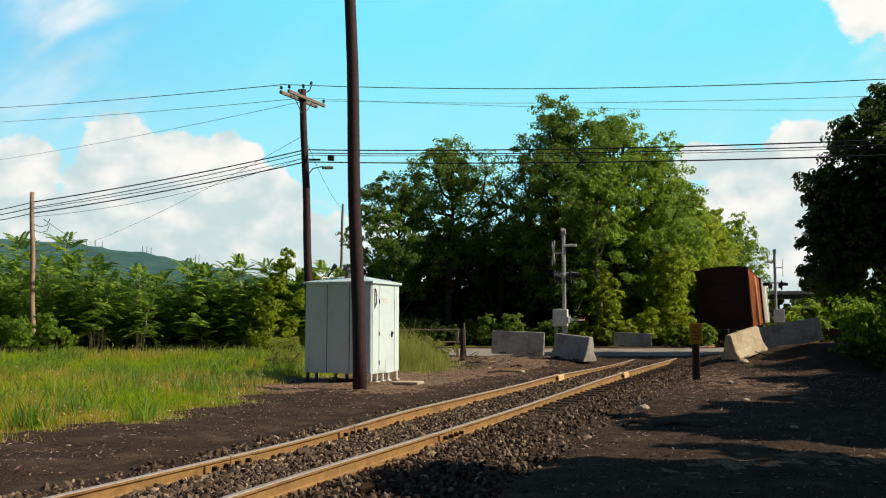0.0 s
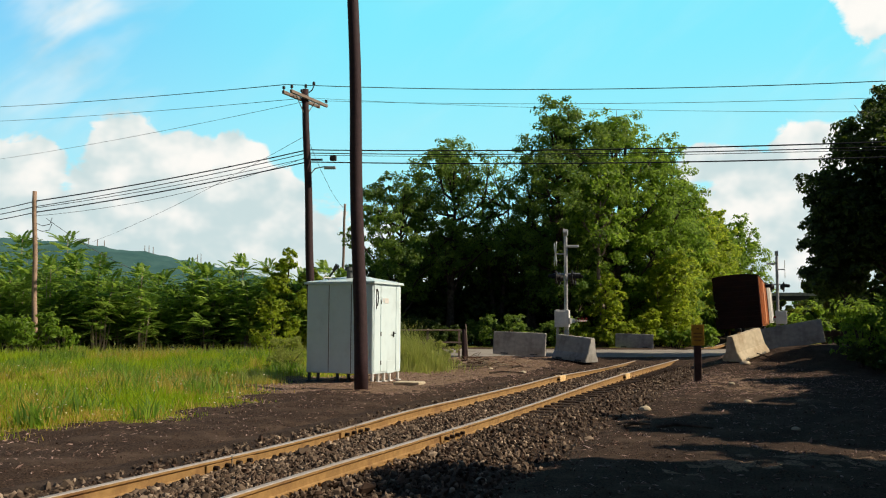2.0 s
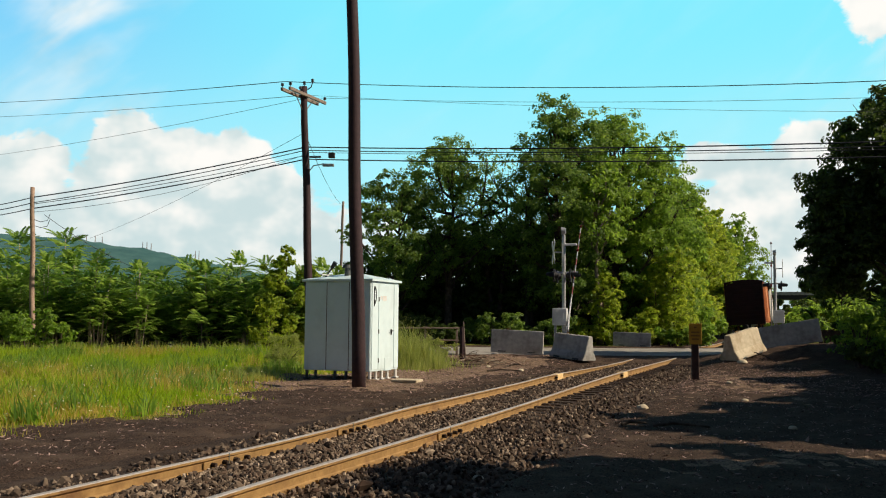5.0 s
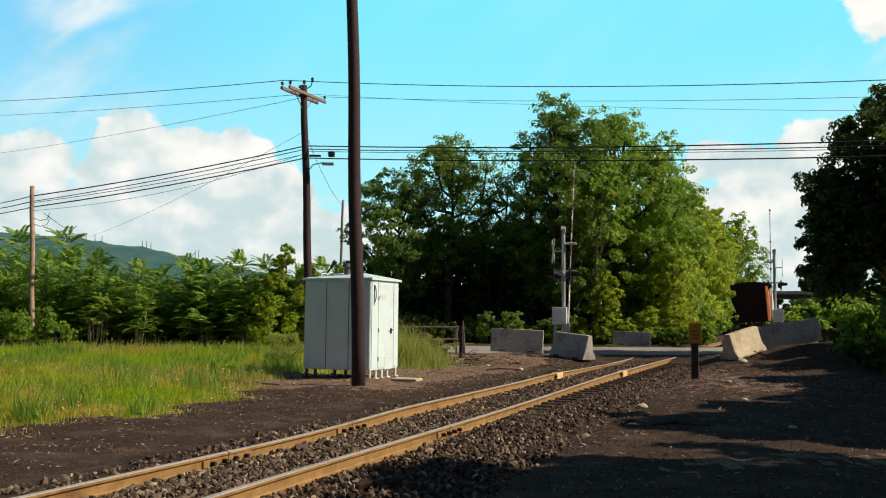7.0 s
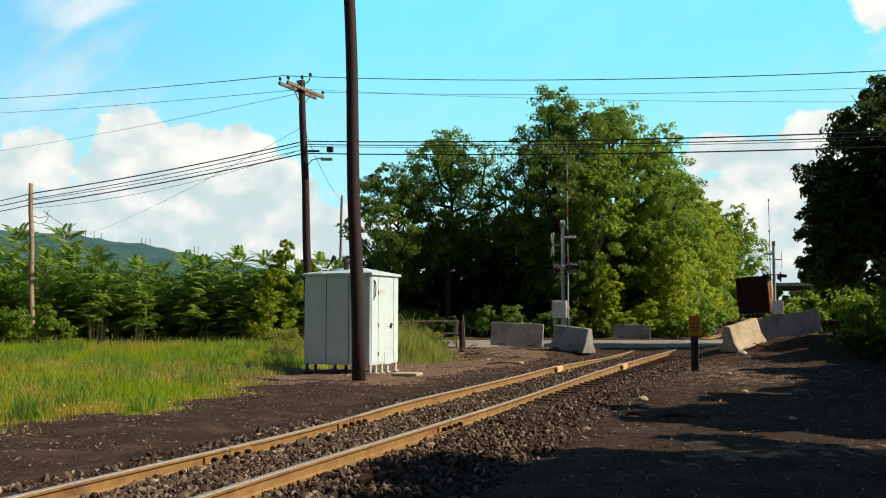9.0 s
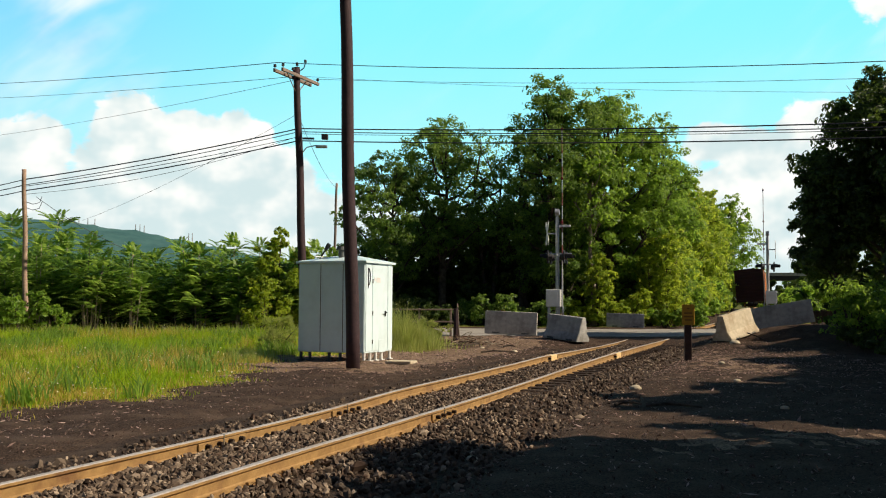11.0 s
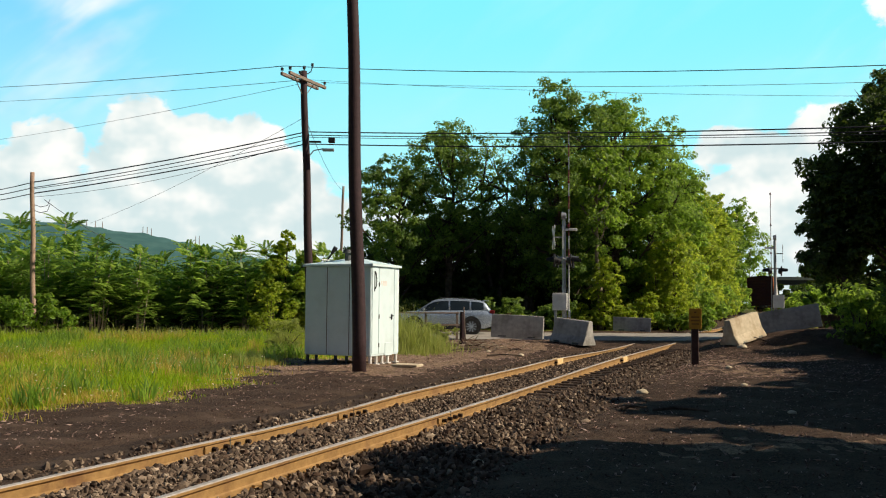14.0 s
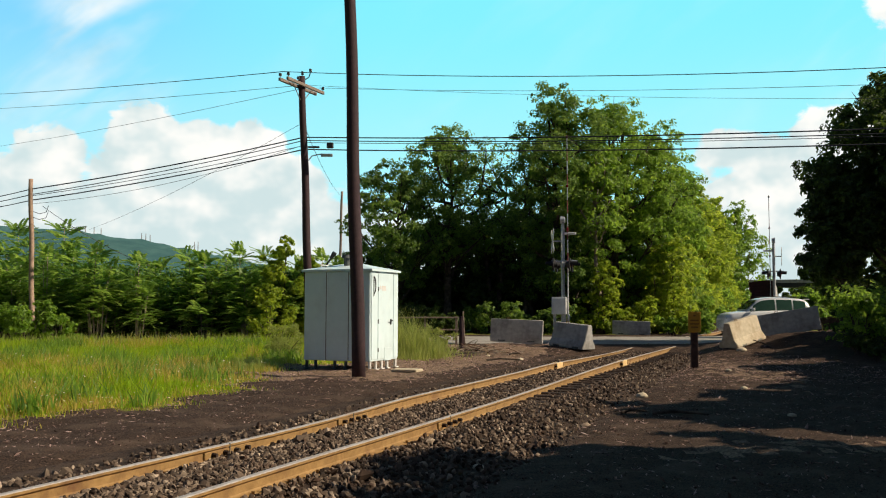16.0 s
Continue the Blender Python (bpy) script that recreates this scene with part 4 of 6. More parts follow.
# ---- train ----
def freight_car(side_mat, end_mat, label, length=15.5, side_label=""):
    """A box car: its length along y, its rear end at y = 0, its rail level at z = 0."""
    c = empty("freight_car", Matrix(), label, "freight car", "freight cars of the train")
    w, z0, z1 = 3.1, 0.98, 4.55
    bm = bmesh.new()
    box(bm, (0, length / 2 + 0.5, (z0 + z1) / 2), (w, length, z1 - z0), 0.03)
    body = part("body", bm, side_mat, c, side_label)
    bm = bmesh.new()
    box(bm, (0, 0.475, (z0 + z1) / 2), (w, 0.05, z1 - z0), 0.004)
    wall = part("end_wall", bm, end_mat, c, "dark red corrugated end wall")
    for k in range(10):
        bm = bmesh.new()
        box(bm, (0, 0.45, z0 + 0.3 + k * 0.36), (w - 0.22, 0.09, 0.2), 0.03)
        part("end_rib", bm, end_mat, wall)
    for s in (-1, 1):
        bm = bmesh.new()
        box(bm, (s * (w / 2 - 0.06), 0.44, (z0 + z1) / 2), (0.14, 0.12, z1 - z0), 0.01)
        part("corner_post", bm, end_mat, wall)
    bm = bmesh.new()
    box(bm, (0, 0.41, z0 + 0.1), (w, 0.16, 0.3), 0.02)
    part("end_sill", bm, end_mat, wall)
    bm = bmesh.new()
    prism(bm, [(-w / 2 - 0.05, z1), (-w / 2 - 0.05, z1 + 0.05), (-w / 4, z1 + 0.17), (0, z1 + 0.2), (w / 4, z1 + 0.17), (w / 2 + 0.05, z1 + 0.05), (w / 2 + 0.05, z1)], 0.4, length + 0.55)
    bmesh.ops.rotate(bm, verts=bm.verts[:], cent=(0, 0, 0), matrix=Matrix.Rotation(radians(90), 3, "Z"))
    part("roof", bm, end_mat, c)
    for k in range(14):
        y = 1.0 + k * (length - 1) / 13
        for s in (-1, 1):
            bm = bmesh.new()
            box(bm, (s * (w / 2 + 0.03), y, (z0 + z1) / 2), (0.07, 0.1, z1 - z0 - 0.1), 0.01)
            part("rib", bm, side_mat, body)
    for s in (-1, 1):
        bm = bmesh.new()
        box(bm, (s * (w / 2 + 0.07), length / 2 + 0.5, (z0 + z1) / 2), (0.06, 3.0, z1 - z0 - 0.3), 0.01)
        part("sliding_door", bm, side_mat, body)
        bm = bmesh.new()
        for z in np.arange(z0 - 0.3, z1 - 0.2, 0.42):
            rod(bm, (s * (w / 2 - 0.55), 0.36, z), (s * (w / 2 - 0.05), 0.36, z), 0.018, seg=6)
        for x in (0.55, 0.05):
            rod(bm, (s * (w / 2 - x), 0.36, z0 - 0.35), (s * (w / 2 - x), 0.36, z1 - 0.2), 0.018, seg=6)
        part("ladder", bm, end_mat, c)
    bm = bmesh.new()
    box(bm, (0, length / 2 + 0.5, z0 - 0.15), (0.7, length + 0.2, 0.35), 0.02)
    box(bm, (0, 0.1, z0 - 0.2), (0.28, 0.9, 0.28), 0.04)
    part("underframe", bm, BLACK, c)
    for y in (2.4, length - 1.4):
        bm = bmesh.new()
        for s in (-1, 1):
            box(bm, (s * 1.0, y, 0.55), (0.14, 2.3, 0.26), 0.05)
        box(bm, (0, y, 0.6), (2.1, 0.4, 0.3), 0.04)
        truck = part("bogie", bm, BLACK, c)
        for dy in (-0.85, 0.85):
            for s in (-1, 1):
                bm = bmesh.new()
                rod(bm, (s * 0.69, y + dy, 0.43), (s * 0.82, y + dy, 0.43), 0.42, 0.42, 24)
                part("wheel", bm, RUST, truck)
    return c


# ---- road vehicles ----
def loft(bm, rings):
    vs = [[bm.verts.new(p) for p in r] for r in rings]
    k = len(vs[0])
    for a, b in zip(vs, vs[1:]):
        for i in range(k):
            bm.faces.new((a[i], a[(i + 1) % k], b[(i + 1) % k], b[i]))
    bm.faces.new(vs[0][::-1])
    bm.faces.new(vs[-1])
    bmesh.ops.recalc_face_normals(bm, faces=bm.faces[:])


def suv(label, paint, glass, length, height, name="suv_car"):
    """A five-door car, its nose towards +x, its wheels on z = 0."""
    c = empty(name, Matrix(), label, "car")
    h, hl, w = height, length / 2, 0.92
    belt = h * 0.66

    def curve(x, pts):
        return float(np.interp(x, [p[0] for p in pts], [p[1] for p in pts]))

    def shoulder(x):
        return belt + curve(x, ((-hl, -0.16), (-hl + 0.08, -0.03), (-hl + 0.5, 0.03), (0, 0), (hl * 0.42, -0.02), (hl * 0.7, -0.07), (hl - 0.25, -0.14), (hl - 0.08, -0.24), (hl, -0.42)))

    def sill(x):
        return curve(x, ((-hl, 0.56), (-hl + 0.12, 0.38), (-hl + 0.5, 0.27), (hl - 0.5, 0.25), (hl - 0.12, 0.3), (hl, 0.44)))

    def half_width(x):
        return w * curve(x, ((-hl, 0.82), (-hl + 0.1, 0.92), (-hl + 0.5, 0.99), (0, 1.0), (hl - 0.7, 0.99), (hl - 0.3, 0.94), (hl - 0.1, 0.85), (hl, 0.68)))

    def ring(x):
        zb, zt, wd = sill(x), shoulder(x), half_width(x)
        d = zt - zb
        side = [(0.8 * wd, zb), (0.965 * wd, zb + 0.09 * d), (0.99 * wd, zb + 0.3 * d), (wd, zb + 0.55 * d), (0.995 * wd, zb + 0.75 * d), (0.96 * wd, zt - 0.07 * d), (0.88 * wd, zt - 0.01), (0.5 * wd, zt + 0.02)]
        return [(x, -y, z) for y, z in side] + [(x, y, z) for y, z in side[::-1]]

    bm = bmesh.new()
    loft(bm, [ring(x) for x in np.concatenate([np.linspace(-hl, -hl + 0.5, 6), np.linspace(-hl + 0.8, hl - 0.8, 9), np.linspace(hl - 0.6, hl, 8)])])
    body = part("body", bm, paint, c, "", True)

    def roof_z(x):
        return curve(x, ((-hl + 0.1, belt), (-hl + 0.38, h - 0.22), (-hl + 0.5, h - 0.12), (-hl + 0.75, h - 0.07), (-hl + 1.3, h - 0.02), (-0.1, h), (0.3, h - 0.04), (0.55, h - 0.11), (hl * 0.56, belt - 0.02)))

    def flank(x, f):
        """A point on the cabin's side, from the belt (0) to the roof's edge (1)."""
        low = shoulder(x) - 0.03
        return 0.885 * w + (0.72 - 0.885 * w) * f - 0.03 * f * f, low + (max(roof_z(x) - 0.05, low + 0.01) - low) * f

    def cab(x):
        side = [flank(x, f) for f in (0.0, 0.5, 1.0)] + [(0.58, roof_z(x) - 0.012), (0.3, roof_z(x) + 0.005)]
        return [(x, -y, z) for y, z in side] + [(x, y, z) for y, z in side[::-1]]

    bm = bmesh.new()
    loft(bm, [cab(x) for x in (-hl + 0.12, -hl + 0.25, -hl + 0.38, -hl + 0.5, -hl + 0.75, -hl + 1.3, -0.5, -0.1, 0.3, 0.55, 0.75, 1.0, hl * 0.54)])
    part("cabin", bm, paint, c, "", True)
    for s in (-1, 1):
        for x0, x1 in ((-0.22, hl * 0.45), (-hl + 1.18, -0.3), (-hl + 0.52, -hl + 1.1)):
            bm = bmesh.new()
            rows = []
            for x in np.linspace(x0, x1, 8):
                rows.append([bm.verts.new((x, s * (y + 0.008), z)) for y, z in (flank(x, 0.08), flank(x, 0.5), flank(x, 0.9))])
            for p, q in zip(rows, rows[1:]):
                for i in range(2):
                    bm.faces.new((p[i], q[i], q[i + 1], p[i + 1]))
            bmesh.ops.recalc_face_normals(bm, faces=bm.faces[:])
            bmesh.ops.solidify(bm, geom=bm.faces[:], thickness=0.012)
            part("side_window", bm, glass, c, "dark tinted side window")
    for nm, xa, xb in (("windscreen", 0.6, hl * 0.52), ("rear_window", -hl + 0.44, -hl + 0.18)):
        bm = bmesh.new()
        vs = [bm.verts.new((x + (0.01 if xb > 0 else -0.012), y, roof_z(x) + 0.012)) for x, y in ((xa, -0.6), (xb, -0.68), (xb, 0.68), (xa, 0.6))]
        bm.faces.new(vs)
        bmesh.ops.solidify(bm, geom=bm.faces[:], thickness=0.012)
        part(nm, bm, glass, c, "dark tinted glass")
    bm = bmesh.new()
    box(bm, (-hl + 0.4, 0, h - 0.1), (0.3, 1.2, 0.035), 0.012)
    part("roof_spoiler", bm, paint, c)
    for s in (-1, 1):
        bm = bmesh.new()
        rod(bm, (-hl + 0.9, s * 0.68, h + 0.0), (0.2, s * 0.68, h + 0.03), 0.02, seg=8)
        part("roof_rail", bm, BLACK, c)
        bm = bmesh.new()
        box(bm, (hl * 0.4, s * (w + 0.04), belt + 0.07), (0.12, 0.2, 0.13), 0.04, None, 2)
        part("side_mirror", bm, paint, c)
        bm = bmesh.new()
        box(bm, (0.05, s * (w - 0.005), 0.37), (length * 0.62, 0.03, 0.26), 0.01)
        part("sill_cladding", bm, BLACK, body, "black lower cladding")
        for x in (-0.34, 0.62, -hl + 1.0):
            bm = bmesh.new()
            box(bm, (x, s * (w - 0.003), belt - 0.4), (0.012, 0.006, 0.4))
            part("door_seam", bm, SEAM, body)
        for x in (-0.2, -hl + 1.2):
            bm = bmesh.new()
            box(bm, (x, s * (w - 0.004), belt - 0.12), (0.2, 0.012, 0.03), 0.002)
            part("door_handle", bm, paint, body)
        bm = bmesh.new()
        box(bm, (-hl + 0.12, s * 0.74, belt - 0.05), (0.26, 0.24, 0.16), 0.03)
        part("tail_light", bm, RED_GLASS, body, "dark red tail light")
        bm = bmesh.new()
        box(bm, (hl - 0.2, s * 0.64, belt - 0.36), (0.28, 0.24, 0.1), 0.03)
        part("headlight", bm, GALV, body)
        for x in (length * 0.295, -length * 0.27):
            bm = bmesh.new()
            rod(bm, (x, s * (w - 0.28), 0.4), (x, s * (w + 0.004), 0.4), 0.47, 0.47, 28)
            part("wheel_arch", bm, BLACK, body, "black wheel arch trim")
    for x in (length * 0.295, -length * 0.27):
        for s in (-1, 1):
            wheel = new("wheel")
            wheel.parent = c
            wheel.location = (x, s * (w - 0.1), 0.375)
            bm = bmesh.new()
            rod(bm, (0, -0.115, 0), (0, 0.115, 0), 0.375, 0.375, 28)
            bmesh.ops.bevel(bm, geom=[e for e in bm.edges if e.calc_face_angle(0) > 1.0], offset=0.03, segments=2, affect="EDGES")
            part("tyre", bm, RUBBER, wheel)
            bm = bmesh.new()
            rod(bm, (0, s * 0.1, 0), (0, s * 0.122, 0), 0.265, 0.255, 24)
            part("rim_back", bm, BLACK, wheel)
            bm = bmesh.new()
            for k in range(10):
                box(bm, (0.14, s * 0.128, 0), (0.24, 0.016, 0.045), 0.004, pose(0, 0, 0, 0, 36 * k, 0))
            rod(bm, (0, s * 0.12, 0), (0, s * 0.14, 0), 0.06, 0.05, 12)
            part("rim", bm, SILVER, wheel, "ten-spoke alloy rim")
    bm = bmesh.new()
    box(bm, (-hl - 0.01, 0, 0.48), (0.1, 1.5, 0.24), 0.03)
    part("rear_bumper", bm, BLACK, body)
    return c


# ---- plants ----
def leaf_mesh(centres, normals, size, rs, aspect=0.55):
    """Leaves as folded diamonds of two triangles, each an island."""
    n = len(centres)
    nr = normals / np.maximum(np.linalg.norm(normals, axis=1)[:, None], 1e-6)
    t = rs.normal(size=(n, 3))
    t -= (t * nr).sum(1)[:, None] * nr
    t /= np.linalg.norm(t, axis=1)[:, None]
    b = np.cross(nr, t)
    s = (size * np.exp(rs.normal(0, 0.25, n)))[:, None]
    fold = nr * s * 0.12
    v = np.stack([centres - t * s * 0.5, centres + b * s * aspect * 0.5 + fold, centres + t * s * 0.5, centres - b * s * aspect * 0.5 + fold], 1)
    i = 4 * np.arange(n)[:, None]
    return v.reshape(-1, 3), np.concatenate([i + [0, 1, 2], i + [0, 2, 3]], 0)


def crown_points(rs, clumps, n, sub=16, loose=1.05):
    """Leaf places and facings: clumps, each of smaller tufts that are thick outside and thin within."""
    vol = np.array([c[3] ** 2 for c in clumps])
    cnt = np.maximum(20, (n * vol / vol.sum()).astype(int))
    P, N = [], []
    for (x, y, z, r), k in zip(clumps, cnt):
        d = rs.normal(size=(sub, 3))
        d /= np.linalg.norm(d, axis=1)[:, None]
        d[:, 2] *= 0.8
        tc = d * r * rs.uniform(0.6, 1.15, (sub, 1))
        tr = r * rs.uniform(0.2, 0.36, sub) * loose
        which = rs.randint(0, sub, k)
        g = rs.normal(size=(k, 3))
        g /= np.linalg.norm(g, axis=1)[:, None]
        g *= (rs.uniform(0, 1, k) ** 0.4)[:, None]
        g[:, 2] *= 0.65
        p = tc[which] + g * tr[which][:, None]
        P.append(p + (x, y, z))
        N.append(g * 0.7 + tc[which] / r * 0.5 + np.array([0, 0, 0.45]) + rs.normal(0, 0.45, (k, 3)))
    return np.concatenate(P), np.concatenate(N)


def tree(x, y, h, spread, seed, n_leaf, leaf, mat_leaf, label, low=0.3, clumps=16, trunk_r=None, group="", bark=None, stems=1, sub=16):
    rs = np.random.RandomState(seed)
    t = empty("tree", Matrix.Translation((x, y, float(ground_z(x, y)) - 0.05)), label, "tree", group)
    r0 = trunk_r or h * 0.018
    bm = bmesh.new()
    cl = []
    for k in range(clumps):
        a = 2.4 * k + rs.uniform(-0.4, 0.4)
        f = (k + 0.5) / clumps
        z = h * (low + (0.93 - low) * f)
        wide = math.sin(math.pi * (0.12 + 0.8 * f)) ** 0.8
        rad = spread * wide * rs.uniform(0.35, 0.95) * (0.5 if f > 0.93 else 1)
        cr = h * rs.uniform(0.07, 0.135) * (1.0 if f < 0.85 else 0.8)
        cl.append((rad * math.cos(a), rad * math.sin(a), min(z, h - cr * 0.8), cr))
    for s in range(stems):
        lean = Vector((rs.uniform(-0.12, 0.12) * h, rs.uniform(-0.1, 0.1) * h, 0)) * (1 if stems > 1 else 0.4)
        pts = [Vector((0.3 * s, 0, -0.2)) + lean * (i / 8) ** 1.3 + Vector((0, 0, h * 0.82 * i / 8)) + Vector((rs.uniform(-1, 1), rs.uniform(-1, 1), 0)) * r0 * 0.5 for i in range(9)]
        tube(bm, pts, [r0 * (1.25 - 1.15 * i / 8) / (1 if stems == 1 else 1.3) for i in range(9)], 9)
        for k, (cx, cy, cz, cr) in enumerate(cl):
            if k % stems != s:
                continue
            f = min(0.85, max(0.12, (cz - spread * 0.45) / (h * 0.82)))
            i = f * 8
            a = pts[int(i)].lerp(pts[min(8, int(i) + 1)], i % 1)
            e = Vector((cx, cy, cz))
            mid = a.lerp(e, 0.5) + Vector((0, 0, -0.06 * h * rs.uniform(0, 1)))
            tube(bm, [a, mid, e], [r0 * 0.42, r0 * 0.28, r0 * 0.07], 6)
            for q in range(3):
                e2 = e + Vector(np.clip(rs.normal(0, cr * 0.45, 3), -cr * 0.8, cr * 0.8))
                tube(bm, [mid.lerp(e, 0.4), e2], [r0 * 0.16, r0 * 0.04], 4)
    part("trunk", bm, bark or BARK, t, "", True)
    P, N = crown_points(rs, cl, n_leaf, sub)
    v, f = leaf_mesh(P, N, leaf, rs)
    linked("crown", cloud(v.tolist(), f.tolist()), mat_leaf, t)
    return t


def bush(x, y, h, w, seed, n_leaf, leaf, mat_leaf, label, name="shrub", cat="shrub", group="", dz=0.0):
    rs = np.random.RandomState(seed)
    b = empty(name, Matrix.Translation((x, y, float(ground_z(x, y)) - 0.05 + dz)), label, cat, group)
    bm = bmesh.new()
    cl = []
    for k in range(9):
        a, q = rs.uniform(0, 6.28), rs.uniform(0, 1) ** 0.6
        e = Vector((w * q * math.cos(a), w * q * math.sin(a), h * rs.uniform(0.3, 0.85)))
        tube(bm, [(e.x * 0.2, e.y * 0.2, 0), e * 0.55 + Vector((0, 0, 0.08 * h)), e], [0.03, 0.02, 0.008], 5)
        cl.append((e.x, e.y, e.z, h * rs.uniform(0.16, 0.28)))
    part("branchwork", bm, BARK, b)
    P, N = crown_points(rs, cl, n_leaf, 9, 1.6)
    P[:, 2] = np.maximum(P[:, 2], 0.03)
    v, f = leaf_mesh(P, N, leaf, rs, 0.18 if name == "weed_clump" else 0.55)
    linked("leaves", cloud(v.tolist(), f.tolist()), mat_leaf, b)
    return b


def sumac(seed, h, label, group):
    """A young tree of heaven or sumac: bare stems with long feathered leaves in whorls."""
    rs = np.random.RandomState(seed)
    s = empty("sumac_shrub", Matrix(), label, "shrub", group)
    V, Fc = [], []
    base = 0
    for k in range(7):
        a, q = rs.uniform(0, 6.28), rs.uniform(0.1, 1.0) * (k > 0)
        hh = h * (1.0 if k == 0 else rs.uniform(0.4, 0.92))
        foot = Vector((0.5 * q * math.cos(a), 0.5 * q * math.sin(a), -0.1))
        top = Vector((1.15 * q * math.cos(a), 1.15 * q * math.sin(a), hh * 0.86))
        bm = bmesh.new()
        tube(bm, [foot, foot.lerp(top, 0.5) + Vector((rs.uniform(-0.1, 0.1), rs.uniform(-0.1, 0.1), 0)), top], [0.045, 0.03, 0.012], 6)
        part("stem", bm, PALE_BARK, s, "thin pale bare stem", True)
        for j in range(52 if k == 0 else 31):
            f = rs.uniform(0.3, 1.0) ** 0.7
            p = np.array(foot.lerp(top, f))
            az = rs.uniform(0, 6.28)
            up = rs.uniform(0.0, 0.8) if f < 0.92 else rs.uniform(0.2, 1.2)
            L = rs.uniform(0.8, 1.35) * (0.8 if f > 0.95 else 1)
            d = np.array([math.cos(az) * math.cos(up), math.sin(az) * math.cos(up), math.sin(up)])
            side = np.array([-math.sin(az), math.cos(az), 0.0])
            for i in range(2, 11):
                u = i / 10
                c = p + d * L * u + np.array([0, 0, -0.32 * L * u * u])
                for sg in (-1, 1):
                    tip = c + side * sg * 0.27 * (1.1 - 0.55 * u) + d * 0.07 + np.array([0, 0, -0.07])
                    nrm = d * 0.046
                    V += [c - nrm, (c + tip) / 2 + d * 0.054, tip, (c + tip) / 2 - d * 0.046]
                    Fc += [(base, base + 1, base + 2), (base, base + 2, base + 3)]
                    base += 4
    linked("leaves", cloud([tuple(v) for v in V], Fc), SUMAC, s)
    return s


def blades(name, xs, ys, hs, width, material, seed, label, category, lean=0.35, zoff=0.0):
    """Grass blades of two triangles, joined as one object."""
    rs = np.random.RandomState(seed)
    n = len(xs)
    z = ground_z(xs, ys) - 0.02 + zoff
    a = rs.uniform(0, 6.28, n)
    dx, dy = np.cos(a), np.sin(a)
    b = rs.uniform(0, 6.28, n)
    ln = rs.uniform(0.05, lean, n) * hs
    w = width * rs.uniform(0.6, 1.3, n)
    base = np.stack([xs, ys, z], 1)
    mid = base + np.stack([np.cos(b) * ln * 0.3, np.sin(b) * ln * 0.3, hs * 0.55], 1)
    tip = base + np.stack([np.cos(b) * ln, np.sin(b) * ln, hs], 1)
    sd = np.stack([dx * w / 2, dy * w / 2, 0 * w], 1)
    v = np.stack([base - sd, base + sd, mid + sd * 0.8, tip, mid - sd * 0.8], 1).reshape(-1, 3)
    i = 5 * np.arange(n)[:, None]
    f = np.concatenate([i + [0, 1, 2], i + [0, 2, 4], i + [4, 2, 3]], 0)
    return tagged(linked(name, cloud(v.tolist(), f.tolist()), material), label, category, kind="stuff")


